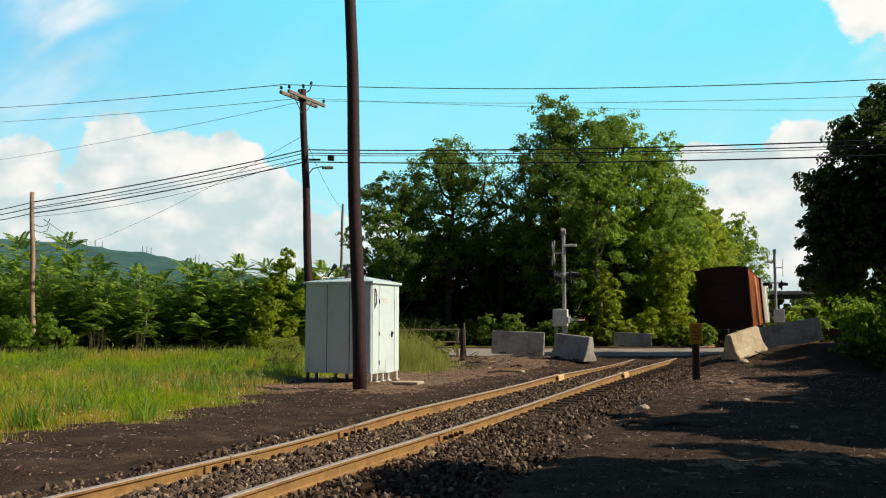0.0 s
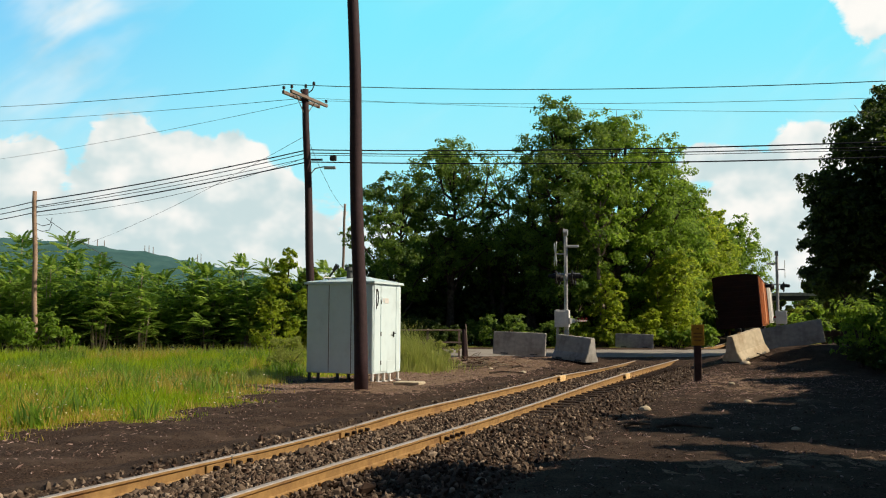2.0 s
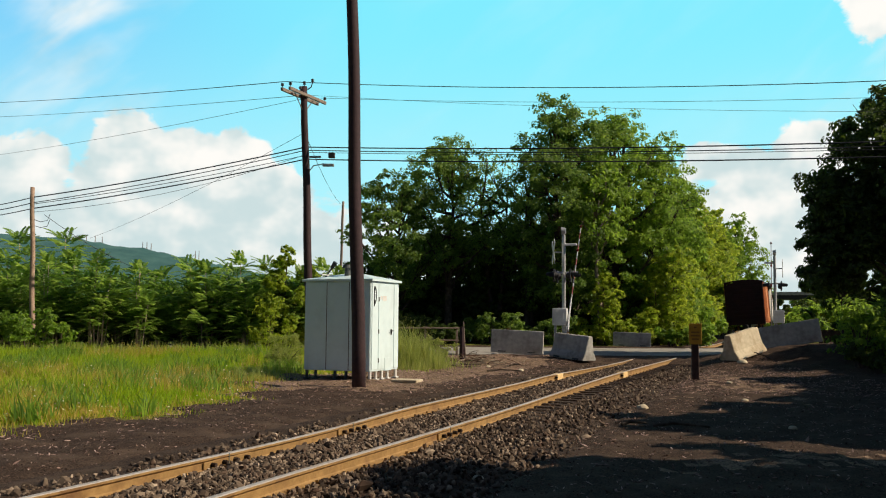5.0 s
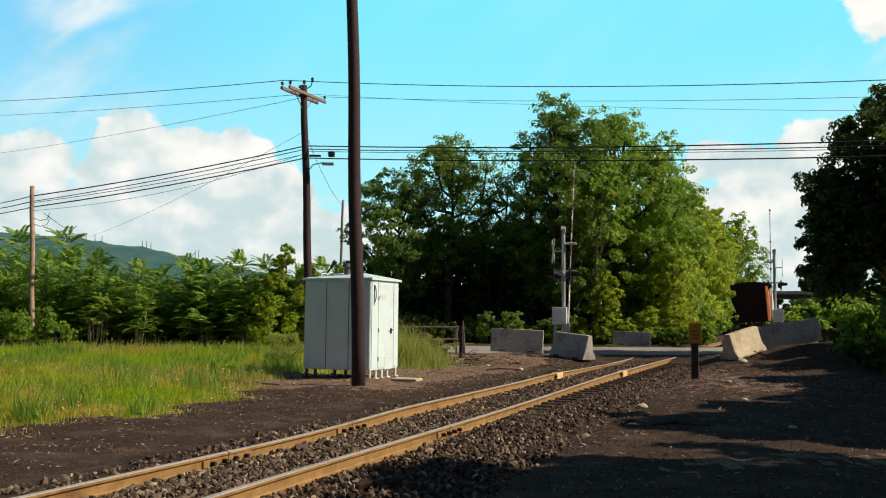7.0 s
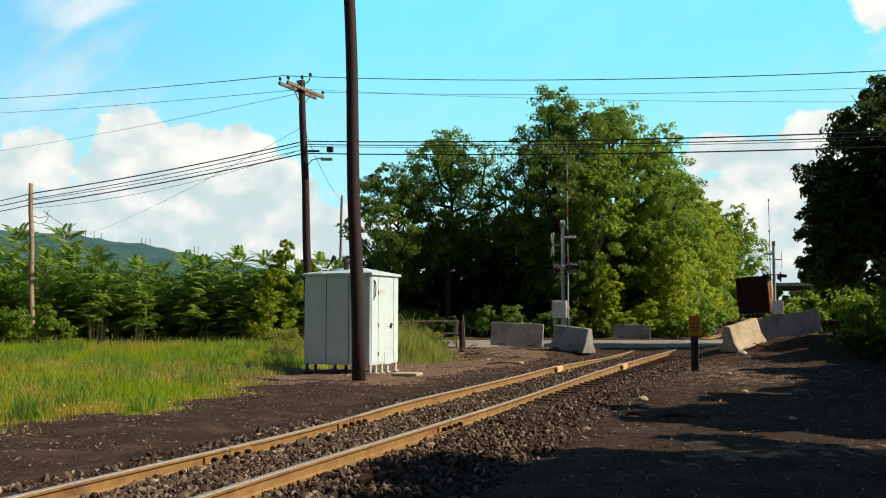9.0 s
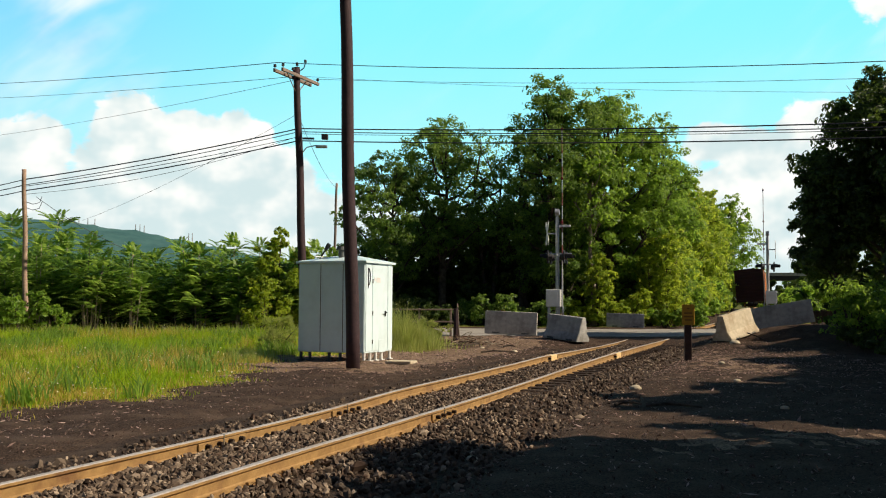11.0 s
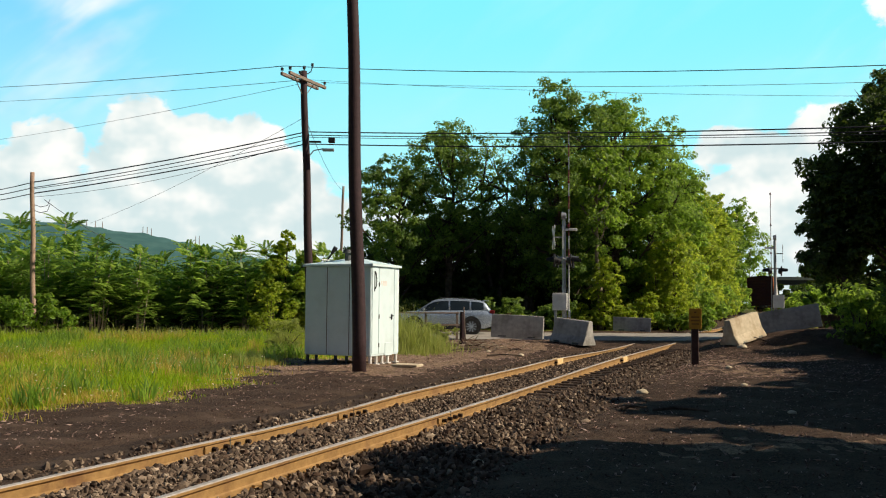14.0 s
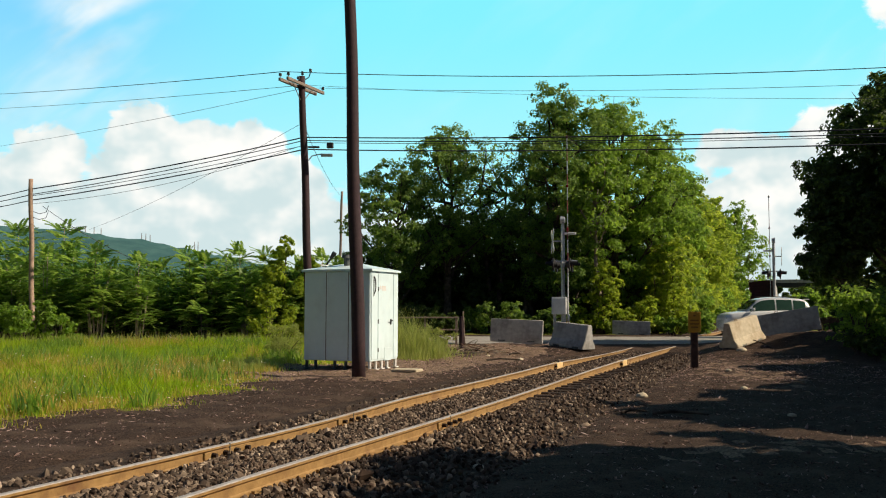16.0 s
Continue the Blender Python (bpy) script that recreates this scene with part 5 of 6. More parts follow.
def make_grass():
    rs = np.random.RandomState(21)
    n, clumps = 225000, 11000
    cy = 11.5 + 27 * rs.uniform(0, 1, clumps) ** 1.2
    cx = -0.56 * cy - 2 + rs.uniform(0, 1, clumps) * (0.56 * cy + 3.5)
    tall, ripe = np.exp(rs.normal(0, 0.28, clumps)), rs.normal(0, 0.5, clumps)
    k = rs.randint(0, clumps, n)
    spread = np.where(rs.uniform(size=n) < 0.72, 0.1, 0.6)
    x, y = cx[k] + rs.normal(0, 1, n) * spread, cy[k] + rs.normal(0, 1, n) * spread * 1.2
    g = grass_edge(x, y)
    ok = g > rs.normal(0.15, 0.32, n)
    x, y, g, k = x[ok], y[ok], g[ok], k[ok]
    h = (0.1 + 0.13 * sstep(g, 0.2, 3.0)) * rs.uniform(0.5, 1.3, len(x)) * tall[k] * (1 + 0.4 * np.sin(0.9 * x + 0.4 * y) * np.sin(0.7 * y))
    patch = np.sin(0.55 * x + 0.3 * y + 1.0) * np.sin(0.42 * y - 0.2 * x) + 0.5 * np.sin(1.7 * x) * np.sin(1.3 * y) + ripe[k] + rs.normal(0, 0.15, len(x))
    dry = patch + 1.25 * np.exp(-((y - 23.5 - 0.1 * x) / 4) ** 2) > 0.72
    dry |= (g < 0.4) & (rs.uniform(size=len(x)) < 0.5)
    for name, sel, m, label in (("meadow_grass", ~dry, GRASS, "sunlit bright green meadow grass"), ("dry_grass", dry, DRY_GRASS, "dry yellow-tan grass in the meadow")):
        blades(name, x[sel], y[sel], h[sel] * (1.1 if name == "dry_grass" else 1.0), 0.018, m, 22, label, "grass", 0.7)
    k = rs.choice(np.flatnonzero(dry), 900, replace=False)
    P = np.stack([x[k], y[k], ground_z(x[k], y[k]) + h[k] * 1.1], 1)
    v, f = leaf_mesh(P, rs.normal(size=(len(k), 3)) * 0.4 + np.array([0, -0.4, 1.0]), 0.036, rs, 0.9)
    tagged(linked("wildflowers", cloud(v.tolist(), f.tolist()), BLOOM), "small pale wildflowers in the meadow grass", "flowers", kind="stuff")
    cx, cy = rs.uniform(-15, -4, 70), rs.uniform(14, 35, 70)
    k = rs.randint(0, 70, 9000)
    x, y = cx[k] + rs.normal(0, 0.22, 9000), cy[k] + rs.normal(0, 0.4, 9000)
    ok = grass_edge(x, y) > 0.2
    blades("meadow_weeds", x[ok], y[ok], rs.uniform(0.2, 0.55, ok.sum()), 0.035, LEAVES, 25, "dark green broad weeds standing among meadow grass", "weeds", 0.8)
    # tall weeds at the meadow's back and round the cabinet
    n = 4500
    y = rs.uniform(35.0, 39.5, n)
    x = rs.uniform(-26, -4.5, n)
    blades("tall_weeds", x, y, rs.uniform(0.15, 0.75, n) ** 1.6, 0.03, WEED, 23, "tall seeding weeds before the shrubs", "weeds", 0.4)
    n = 10000
    a = rs.normal(size=(n, 2))
    cx = rs.choice([-1.3, -5.5, -4.9, -6.6], n, p=[0.66, 0.12, 0.12, 0.1])
    cy = np.select([cx == -1.3, cx == -5.5, cx == -4.9], [31.5, 25.0, 28.0], 22.5)
    tuft = rs.uniform(0.3, 1.0, n) * np.exp(-(a**2).sum(1) * 0.25)
    blades("tall_weeds", cx + a[:, 0] * np.where(cx < -3, 0.45, 0.75), cy + a[:, 1] * 0.8, 0.12 + tuft * np.where(cx < -3, 0.5, 1.7) * (0.65 + 0.5 * np.sin(5 * a[:, 0]) * np.sin(4 * a[:, 1])), 0.018, WEED, 24, "grey-green weeds growing round the cabinet", "weeds", 0.6)


def make_plants():
    lab = "broad-leaved green tree in a dense roadside wood"
    grp = "roadside wood"
    # Leaf tones run from dull at left to sun-bright at right, following the sun.
    for x, y, h, sp, seed, n, m, low, cl in (
        (-3.0, 56, 11.2, 3.8, 1, 20000, LEAVES_MID, 0.3, 26),
        (0.3, 57.5, 14.1, 3.8, 2, 22000, LEAVES_MID, 0.34, 26),
        (3.3, 59, 13.6, 2.8, 3, 3000, LEAVES_MID, 0.36, 13),
        (5.4, 57, 13.3, 2.4, 4, 3200, LEAVES_MID, 0.36, 13),
        (7.4, 55, 15.7, 3.0, 5, 42000, LEAVES_MID, 0.18, 34),
        (11.2, 57, 15.7, 3.9, 6, 44000, LEAVES, 0.15, 36),
        (14.0, 57.5, 14.0, 3.0, 7, 30000, LEAVES, 0.12, 30),
        (16.9, 65, 12.2, 2.4, 8, 22000, LEAVES, 0.1, 28),
        (22.4, 79, 13.0, 2.3, 9, 18000, LEAVES_SUN_BRIGHT, 0.1, 26),
        (26.6, 91, 13.2, 2.4, 10, 14000, LEAVES_SUN_BRIGHT, 0.12, 24),
        (34.0, 112, 15.8, 2.7, 12, 12000, LEAVES_SUN_BRIGHT, 0.12, 22),
        (50.0, 150, 20.0, 3.4, 26, 10000, LEAVES, 0.12, 22),
        (45.5, 146, 18.5, 4.2, 27, 10000, LEAVES, 0.12, 20),
    ):
        tree(x, y, h, sp, seed, n, 0.19 if y < 60 else (0.25 if y < 100 else 0.42), m, lab, low, cl, None, grp, None, 2 if seed in (3, 4) else 1, 20)
    tree(9.5, 53.4, 11.5, 2.0, 11, 3500, 0.25, LEAVES, "slender tree with a bare pale trunk at the wood's edge", 0.55, 14, 0.17, grp, GREY_WOOD)
    # Backing inside the wood: its deep shade is carried by the leaf colour.
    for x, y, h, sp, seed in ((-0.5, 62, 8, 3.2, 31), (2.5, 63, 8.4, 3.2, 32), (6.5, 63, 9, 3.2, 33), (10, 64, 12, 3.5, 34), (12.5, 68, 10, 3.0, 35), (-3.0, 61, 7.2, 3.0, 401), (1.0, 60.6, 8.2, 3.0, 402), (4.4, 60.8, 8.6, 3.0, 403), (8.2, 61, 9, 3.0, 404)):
        tree(x, y, h, sp, seed, 8500, 0.4, LEAVES_DARK_SHADE, "tree deep in the wood, leaves darkened for shade", 0.05, 18, None, grp)
    for k in range(16):
        x = 52 + 6.5 * k
        tree(x, 215 + 8 * math.sin(k * 2.3), 7.5 + 2 * math.sin(k * 1.3), 4.5, 200 + k, 1000, 1.0, LEAVES, "distant green tree beyond the overpass", 0.05, 12, None, "distant trees")
    for k in range(17):
        x = -2.5 + k * 1.15
        y = 52.5 + 1.2 * math.sin(k * 2.1) + (k > 12) * (k - 12) * 1.2
        # Leaf colour imitates the light: shade-dark at left, sun-bright at right.
        bush(x, y, 1.6 + 0.6 * math.sin(k * 1.7), 1.2, 50 + k, 2000, 0.17, LEAVES_DARK_SHADE if k < 4 else (LEAVES_MID if k < 9 else LEAVES_SUN_BRIGHT), "leafy green undergrowth below the wood", group="undergrowth")
    # Sapling leaves take the colour brightened for sunlight.
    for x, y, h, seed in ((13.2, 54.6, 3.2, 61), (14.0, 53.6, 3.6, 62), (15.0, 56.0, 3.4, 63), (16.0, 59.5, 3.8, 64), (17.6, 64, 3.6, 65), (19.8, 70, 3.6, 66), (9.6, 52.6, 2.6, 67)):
        tree(x, y, h * 1.75, 0.9, seed, 5500, 0.17, LEAVES_SUN_BRIGHT, "slender leafy sapling at the wood's edge, coloured as sunlit", 0.06, 20, 0.06, "saplings")
    # Every other trackside shrub has its leaf colour brightened for sun.
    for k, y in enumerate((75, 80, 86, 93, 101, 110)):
        bush(float(line_x(y)) - 4.2, y, 3.4 + 0.7 * math.sin(k * 2.1) + 0.01 * y, 1.4, 300 + k, 1700, 0.32, LEAVES if k % 2 else LEAVES_SUN_BRIGHT, "undergrowth beside the track, leaf colour bright as in sun", group="undergrowth")
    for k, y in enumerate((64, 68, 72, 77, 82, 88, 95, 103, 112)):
        bush(float(line_x(y)) - 2.9, y, 2.5 + 0.5 * math.sin(k * 1.9) + 0.008 * y, 0.9, 310 + k, 1300, 0.26, LEAVES_SUN_BRIGHT if k % 2 else LEAVES, "undergrowth beside the track, leaf colour bright as in sun", group="undergrowth")
    for x, y, h, seed in ((24.5, 62, 2.4, 181), (27.0, 66, 3.0, 182), (30, 72, 3.2, 183), (33, 78, 3.4, 184), (36.5, 84, 3.6, 185), (22.4, 56.5, 2.0, 186)):
        bush(x, y, h, 1.7, seed, 2400, 0.28, LEAVES_DARK_SHADE if seed % 2 else LEAVES, "green shrub beyond the crossing beside the track", group="far shrubs")
    for x, y, h, seed in ((-0.1, 34.0, 1.0, 283), (-1.8, 33.4, 1.0, 284), (-5.0, 28.2, 1.0, 285), (-5.4, 30.0, 1.2, 287)):
        bush(x, y, h, 0.6, seed, 3000, 0.085, WEED, "feathery grey-green weed clump beside the cabinet", "weed_clump", "weeds", "weed clumps")
    for x, y, h, seed in ((14.8, 51.6, 1.3, 291), (15.4, 53.4, 1.5, 292), (13.2, 50.9, 1.2, 293)):
        bush(x, y, h, 0.8, seed, 1800, 0.16, LEAVES, "low green growth beside the track", group="undergrowth")
    # trees across the road, coloured for shade, and those that shade the near ground
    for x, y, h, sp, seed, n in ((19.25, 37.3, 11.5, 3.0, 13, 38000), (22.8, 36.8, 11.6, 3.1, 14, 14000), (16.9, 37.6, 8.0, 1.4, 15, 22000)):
        tree(x, y, h, sp, seed, n, 0.21, LEAVES_DARK_SHADE, "large tree beside the road, leaves darkened for shade", 0.36, 44, 0.08 if h < 9 else None, "dark trees")
    # Fill behind the crowns, with shade put into the leaf colour.
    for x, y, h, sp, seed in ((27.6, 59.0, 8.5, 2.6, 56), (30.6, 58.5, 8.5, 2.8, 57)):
        tree(x, y, h, sp, seed, 6000, 0.42, LEAVES_DARK_SHADE, "low-branched tree across the road, leaves darkened for shade", 0.06, 18, None, "dark trees")
    # Unseen trees, placed only for the shade they give.
    for x, y, h, sp, seed, n in SHADE_TREES:
        tree(x, y, h, sp, seed, n, 0.62, LEAVES_DARK_SHADE, "large unseen tree placed to shade the gravel", 0.2, 30, None, "dark trees", None, 1, 10)
    # The bank's shade is put into the dark leaf colour of its lower shrubs.
    for x, y, h, w, seed, m in ((13.9, 29.6, 2.3, 0.9, 71, LEAVES), (14.9, 30.4, 2.7, 1.1, 72, LEAVES), (14.7, 28.4, 1.9, 1.0, 73, LEAVES), (14.2, 24.6, 1.3, 1.1, 74, LEAVES_DARK_SHADE), (16.6, 32.0, 2.2, 1.4, 75, LEAVES_DARK_SHADE), (18.3, 33.5, 2.4, 1.4, 76, LEAVES), (13.4, 25.4, 0.9, 0.9, 77, LEAVES_DARK_SHADE), (17.2, 36.4, 1.3, 1.0, 78, LEAVES_DARK_SHADE), (15.0, 32.2, 0.9, 1.1, 79, LEAVES_DARK_SHADE), (14.2, 29.0, 0.9, 1.0, 80, LEAVES_DARK_SHADE), (13.7, 27.2, 0.8, 0.8, 84, LEAVES_DARK_SHADE)):
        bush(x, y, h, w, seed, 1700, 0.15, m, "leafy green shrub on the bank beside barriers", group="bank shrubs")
    for x, y, h, sp, seed in ((52, 118, 9.0, 3.2, 81), (58, 128, 11, 4.0, 82), (64, 122, 12, 4, 83), (65, 172, 5.5, 3.0, 85), (69, 168, 5.8, 3.2, 86), (73, 175, 6, 3.2, 87), (60.5, 165, 4.5, 2.6, 88)):
        tree(x, y, h, sp, seed, 5000, 0.55, LEAVES_DARK_SHADE, "distant dark tree beyond the crossing", 0.08, 14, None, "distant trees")
    # shrub belt behind the meadow
    kinds = [sumac(90 + k, hh, "feather-leaved green sumac with pale stems", "shrub belt") for k, hh in enumerate((5.0, 4.4, 5.6, 4.0))]
    rs = random.Random(17)
    spots = []
    for k in range(46):
        x = -29 + 23.5 * (k % 23) / 22 + rs.uniform(-0.4, 0.4)
        spots.append((x, (41.0, 44.5)[k // 23] + rs.uniform(-0.8, 0.8), k))
    first = {}
    for x, y, k in spots:
        src = kinds[k % 4]
        m = pose(x, y, float(ground_z(x, y)), 0, 0, rs.uniform(0, 360))
        sc = rs.uniform(0.7, 0.95) * (1.3 if x < -18.0 and y > 43 else 1.08)
        if k % 4 not in first:
            first[k % 4] = 1
            src.scale = (1, 1, 1)
            src.matrix_basis = m
        else:
            c = copy_thing(src, m)
            c.scale = (sc, sc, sc)
    for k in range(16):
        x = -28 + 22 * k / 15 + rs.uniform(-0.5, 0.5)
        bush(x, 44.0 + rs.uniform(-0.6, 0.9), rs.uniform(3.2, 4.2), 1.1, 250 + k, 2600, 0.18, LEAVES, "tall dense green shrub in the thicket", group="shrub belt")
    # Three in four have leaves darkened to imitate the shade under the belt.
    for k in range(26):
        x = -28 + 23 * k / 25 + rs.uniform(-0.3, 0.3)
        bush(x, 42.3 + rs.uniform(-0.5, 0.9), rs.uniform(1.0, 2.0), 1.1, 120 + k, 1500, 0.17, LEAVES if k % 4 == 0 else LEAVES_DARK_SHADE, "low dense green shrub behind the meadow", group="shrub belt")
    for x, y, h, seed in ((-17.5, 37.5, 1.9, 271), (-18.9, 37.9, 1.7, 272), (-16.4, 38.2, 1.5, 273)):
        bush(x, y, h, 0.7, seed, 1600, 0.16, LEAVES, "low dense green shrub behind the meadow", group="shrub belt")
    bush(-7.7, 39.4, 2.7, 1.0, 274, 2600, 0.15, LEAVES_SUN_BRIGHT, "bright leafy green shrub beside the meadow", group="shrub belt")
    tree(-7.3, 41, 5.3, 1.35, 150, 9000, 0.15, LEAVES_SUN_BRIGHT, "small round-topped green tree near the pole", 0.1, 12, 0.06, "shrub belt")
    for k in range(14):
        x = -34 + 2.05 * k + rs.uniform(-0.5, 0.5)
        y = 49 + rs.uniform(-1.5, 2.5)
        c = copy_thing(kinds[k % 4], pose(x, y, float(ground_z(x, y)), 0, 0, rs.uniform(0, 360)))
        sc = rs.uniform(0.88, 1.06) * (1.3 if x < -20.5 else 1.0)
        c.scale = (sc * 1.15, sc * 1.15, sc)
    # Fills the wood's shaded depth with leaves coloured dark.
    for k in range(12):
        bush(-4.5 + 1.5 * k, 60.5 + 1.5 * math.sin(k * 2.2), 4.6 + 0.8 * math.sin(k * 1.3), 1.5, 230 + k, 1500, 0.36, LEAVES_DARK_SHADE, "undergrowth deep in the wood, leaves darkened for shade", group="undergrowth")


# Trees out of view; those behind the eye are added to block sky light.
SHADE_TREES = ((14.6, 7.7, 11.2, 2.8, 16, 7500), (17.1, 13.8, 10.0, 2.6, 18, 6500), (20.9, 18.9, 9.5, 2.8, 19, 6000), (10.8, 1.0, 7.0, 3.0, 20, 6000), (24.5, 22.6, 9.5, 2.6, 21, 5000), (23.0, 6.0, 12.0, 3.6, 22, 5000), (9.0, -5.0, 9.0, 4.0, 23, 5000), (2.0, -7.0, 11.0, 4.0, 24, 5000), (26.0, 16.5, 12.0, 4.0, 25, 5000), (13.0, 13.4, 6.6, 2.0, 29, 5500), (15.0, 16.6, 6.8, 2.5, 41, 5500), (18.5, 22.0, 6.6, 2.5, 42, 5000), (12.2, 6.8, 6.8, 2.3, 43, 6500), (14.5, 2.4, 9.6, 3.2, 45, 5500), (17.5, 12.6, 8.5, 2.2, 46, 5500), (20.0, 16.0, 8.0, 2.6, 47, 5000), (12.8, 15.2, 4.8, 1.8, 49, 5000), (16.5, 24.5, 5.0, 2.2, 36, 5000), (8.2, 1.0, 7.4, 2.8, 37, 6000), (5.5, -2.5, 15.0, 4.2, 38, 7000), (10.5, -1.5, 15.0, 4.5, 39, 7000), (6.5, -10.5, 15.0, 5.0, 40, 4000), (16.0, -6.0, 14.0, 5.0, 44, 4000), (17.6, 27.0, 3.5, 1.6, 52, 2500), (17.8, 29.6, 4.3, 1.6, 53, 2500), (18.2, 32.0, 4.5, 1.6, 54, 2500), (12.0, 8.0, 9.2, 2.0, 58, 6500), (12.4, 5.6, 9.8, 2.4, 59, 6500))


# ---- overpass, fence, loose things ----
def make_rest():
    o = empty("overpass", pose(80, 192, 0, 0, 0, -14), "distant dark highway overpass with concrete piers", "bridge")
    bm = bmesh.new()
    box(bm, (0, 0, 6.6), (120, 8, 1.0), 0.05)
    part("deck", bm, BLACK, o)
    bm = bmesh.new()
    box(bm, (0, -4.1, 7.4), (120, 0.25, 0.7), 0.02)
    part("parapet", bm, CONCRETE, o)
    for x in (-24, -8, 8, 24):
        bm = bmesh.new()
        box(bm, (x, 0, 3.0), (1.2, 5, 6.4), 0.05)
        part("pier", bm, CONCRETE, o)
    g = empty("guard_rail", pose(-1.6, 36.6, 0.0, 0, 0, 2), "low grey guard rail on short wooden posts", "guard rail")
    for z in (1.32, 0.82):
        bm = bmesh.new()
        box(bm, (0, 0, z), (4.6, 0.05, 0.06), 0.01)
        part("rail_board", bm, GREY_WOOD, g)
    for x in (-2.1, -0.6, 0.9, 2.2):
        bm = bmesh.new()
        box(bm, (x, 0.07, 0.66), (0.09, 0.08, 1.42), 0.01)
        part("post", bm, GREY_WOOD, g)
    b = empty("board_fence", pose(17.3, 38.0, 0.75, 0, 0, -6), "weathered brown board fence behind the barrier", "fence")
    for k in range(12):
        bm = bmesh.new()
        box(bm, (-1.1 + 0.2 * k, 0, 0.28), (0.185, 0.03, 0.6 + 0.03 * (k % 3)), 0.005)
        part("board", bm, BROWN_BOARD, b)
    bm = bmesh.new()
    box(bm, (0, 0.04, 0.42), (2.4, 0.05, 0.1), 0.005)
    part("cross_rail", bm, BROWN_BOARD, b)
    f = empty("fence_post", pose(0.74, 33.9, 0.1), "dark weathered post with a thin pale rod", "post")
    bm = bmesh.new()
    tube(bm, [(0, 0, -0.1), (0.02, 0, 0.7), (0.0, 0, 1.3)], [0.11, 0.1, 0.085], 10)
    part("post", bm, POLE_WOOD, f)
    bm = bmesh.new()
    rod(bm, (0.16, -0.05, -0.1), (0.06, -0.05, 1.5), 0.022, seg=8)
    part("rod", bm, GREY_WOOD, f, "thin pale marker rod")
    for x, y, s, sd in ((4.0, 17.8, 0.22, 1), (-0.85, 12.55, 0.16, 2), (6.6, 19.5, 0.14, 3), (7.9, 24.6, 0.16, 4), (5.6, 14.3, 0.13, 5), (0.4, 10.0, 0.12, 6), (2.6, 29.5, 0.2, 7), (1.6, 31.0, 0.16, 8), (10.85, 32.25, 0.34, 9)):
        rs = random.Random(sd)
        bm = bmesh.new()
        bmesh.ops.create_icosphere(bm, subdivisions=2, radius=s * 0.55)
        for v in bm.verts:
            v.co *= 1 + 0.3 * noise.noise(v.co * 9 + Vector((sd, 0, 0)))
            v.co.z *= 0.6
        r = part("rock", bm, WARM_CONCRETE)
        r.matrix_basis = pose(x, y, float(ground_z(x, y)) + s * 0.12 + (0.06 if sd in (2, 6) else 0), 0, 0, rs.uniform(0, 360))
        tagged(r, "pale broken rock lying on the gravel", "rock", "loose rocks")
    for x, y, l, a in ((3.2, 14.9, 0.5, 25), (3.9, 14.6, 0.9, -12), (2.0, 29.0, 1.1, 8), (0.8, 31.4, 1.3, 30), (1.2, 32.6, 0.9, -35), (2.6, 31.9, 0.8, 60), (0.2, 32.9, 1.2, 15)):
        bm = bmesh.new()
        tube(bm, [(-l / 2, 0, 0.03), (-l * 0.1, 0.04, 0.07), (l / 2, -0.03, 0.04)], [0.03, 0.028, 0.015], 6)
        r = part("stick", bm, BARK)
        r.matrix_basis = pose(x, y, float(ground_z(x, y)), 0, 0, a)
        tagged(r, "dry broken stick lying on the ground", "stick", "loose sticks")
    bm = bmesh.new()
    tube(bm, [(-0.3, 0.16, 0.26), (0.0, 0.05, 0.15), (0.26, -0.05, 0.01)], [0.02, 0.026, 0.024], 7)
    r = part("stick", bm, BARK)
    r.matrix_basis = pose(11.75, 32.55, float(ground_z(11.75, 32.55)) + 0.02)
    tagged(r, "thick broken branch leaning on a concrete barrier", "stick", "loose sticks")
    b = empty("brush_pile", pose(0.9, 32.6, 0.04), "heap of dry pale twigs and brush on bare soil", "brush pile")
    rs = random.Random(77)
    for k in range(90):
        px, py, a, l = rs.gauss(0.3, 0.75), rs.gauss(0, 0.6), rs.uniform(0, 6.28), rs.uniform(0.2, 0.75)
        top = 0.34 * math.exp(-(px * px + py * py) * 0.7) * rs.uniform(0.2, 1) + 0.02
        d = Vector((math.cos(a), math.sin(a), rs.uniform(-0.1, 0.45))) * l * 0.5
        bm = bmesh.new()
        p = Vector((px, py, top + abs(d.z)))
        tube(bm, [p - d, p + Vector((0, 0, 0.03)), p + d], [0.014, 0.011, 0.005], 4)
        part("twig", bm, (PALE_BARK, BROWN_BOARD, PALE_BARK)[k % 3], b)


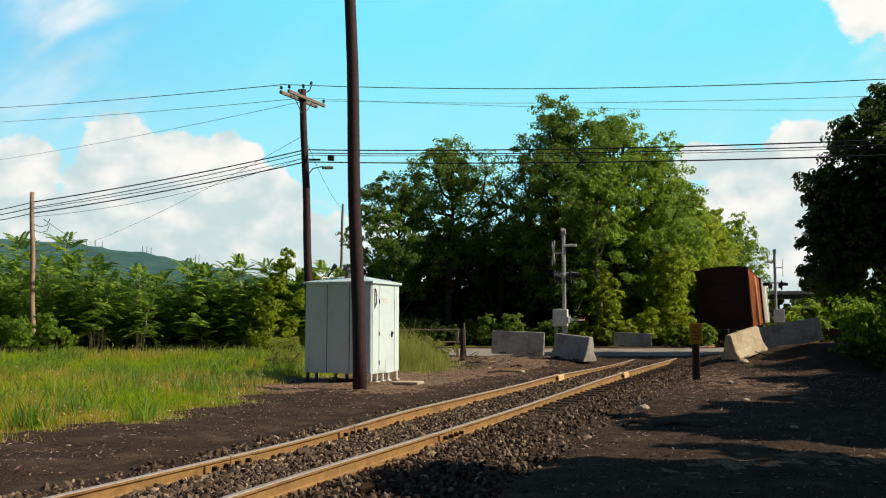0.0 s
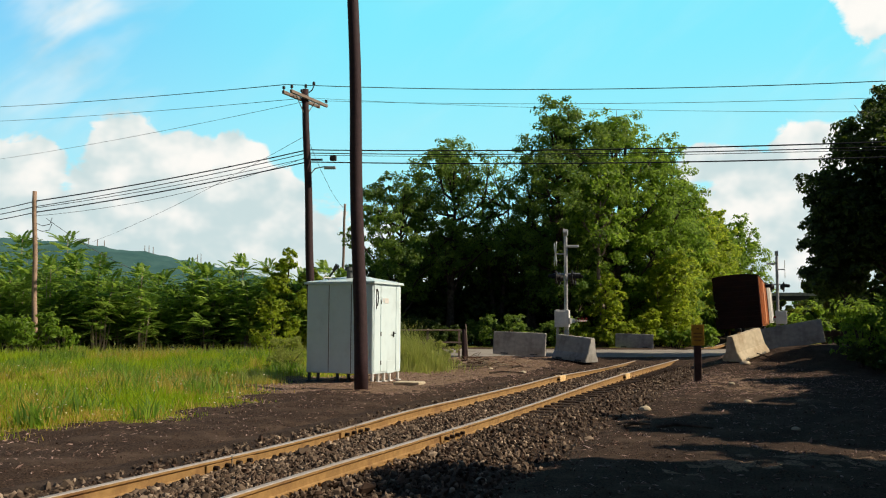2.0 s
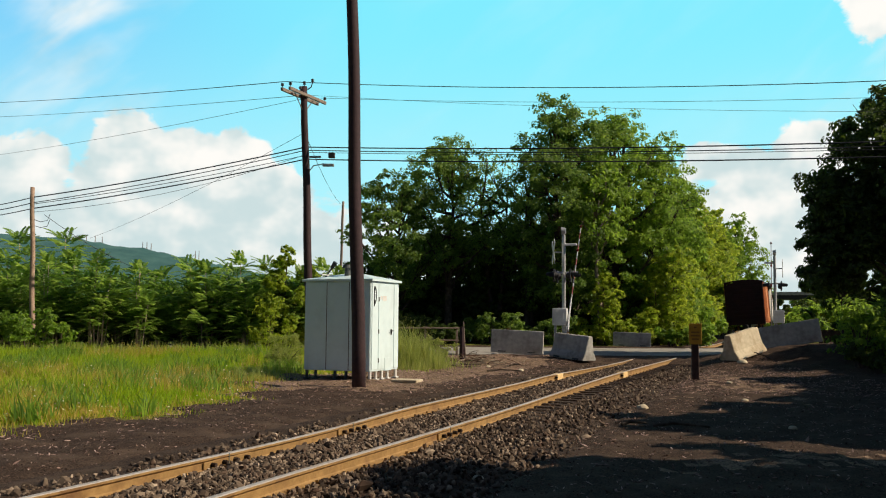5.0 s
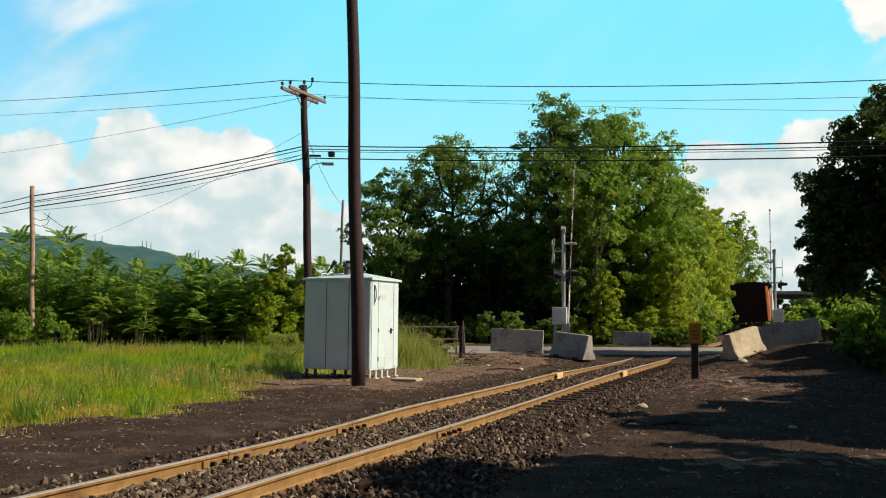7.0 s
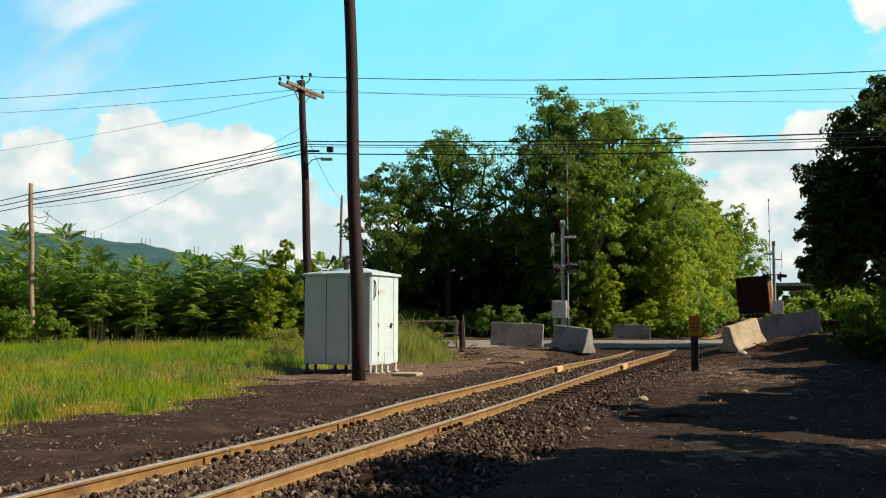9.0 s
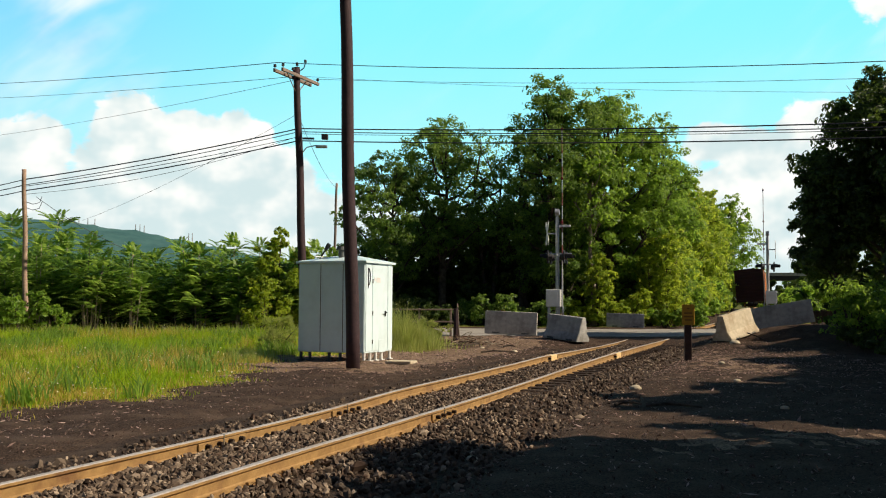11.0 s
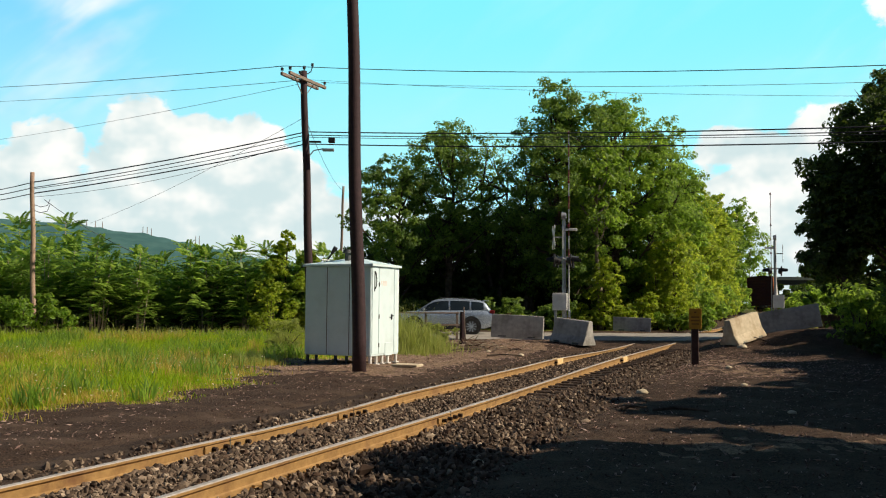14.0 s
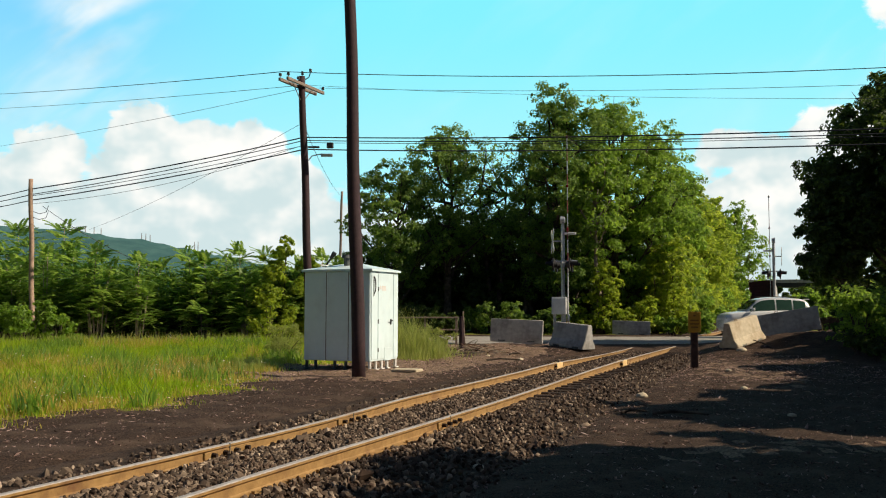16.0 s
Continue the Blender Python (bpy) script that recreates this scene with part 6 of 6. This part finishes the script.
# ---- build ----
make_ground()
make_road()
make_ballast()
backdrop = make_backdrop()
make_hill()
make_cabinet()
make_poles()
make_cables()
make_barriers()
make_post_sign()
signal_a, arm_a, pivot_a = make_signal(pose(5.07, 37.1, 0.22, 0, 0, -14), 7.3, "silver crossing signal mast with crossbuck and gate")
signal_b, arm_b, pivot_b = make_signal(pose(18.75, 50.0, 0.35, 0, 0, 160), 6.3, "silver crossing signal with black flashing lights", 0)
last_car = freight_car(CAR_SIDE, CAR_END, "red-brown box car with faded orange sides, train's last", 15.5, "faded orange steel sides")
next_car = freight_car(CAR_WHITE, CAR_END, "dirty white freight car coupled in the train", 15.5, "dirty white steel sides")
silver_suv = suv("silver five-door car with dark tinted windows, driving", SILVER, TINTED, 4.8, 1.7)
white_suv = suv("white tall car with greenish windows, driving", WHITE_CAR, GREEN_GLASS, 4.45, 1.95)
make_plants()
make_grass()
make_rest()
make_track()


def train_pose(y):
    return Matrix.Translation((float(line_x(y)), y, float(rail_z(y)))) @ pose(0, 0, 0, 0, -4.0, -math.degrees(line_dir(y + 8)))


def motions():
    walk(backdrop, [(t, pose(0, 0, 0, 0, 0, -1.5 * t / 16)) for t in range(0, 17, 2)])
    for car, ahead in ((last_car, 0.0), (next_car, 17.0)):
        walk(car, [(t, train_pose(y + ahead)) for t, y in ((0, 54), (2, 62.5), (4, 71), (6.5, 81.6), (9, 92.3), (11.5, 102.9), (14, 113.5), (16, 122))])
    lift = ((0, 0), (2.7, 0), (3.0, 4), (3.5, 12.5), (4.0, 21), (4.6, 31), (5.4, 44), (6.3, 58.5), (6.5, 61.5), (7.0, 69), (7.5, 75.5), (8.2, 84), (8.6, 89), (9.0, 90), (16, 90))
    for arm, pivot in ((arm_a, pivot_a), (arm_b, pivot_b)):
        walk(arm, [(t, Matrix.Translation(pivot) @ pose(0, 0, 0, a, 0, 0)) for t, a in lift])
    for car, x13, speed, y in ((silver_suv, 10.66, 10.6, 43.0), (white_suv, 46.0, 10.0, 44.0)):
        walk(car, [(t, pose(x13 - speed * (t - 13), y, float(road_z(x13 - speed * (t - 13))) + 0.02, 0, 0, 180)) for t in (0, 4, 8, 10, 11, 11.5, 12, 12.5, 13, 13.5, 14, 14.5, 15, 15.5, 16)])


motions()
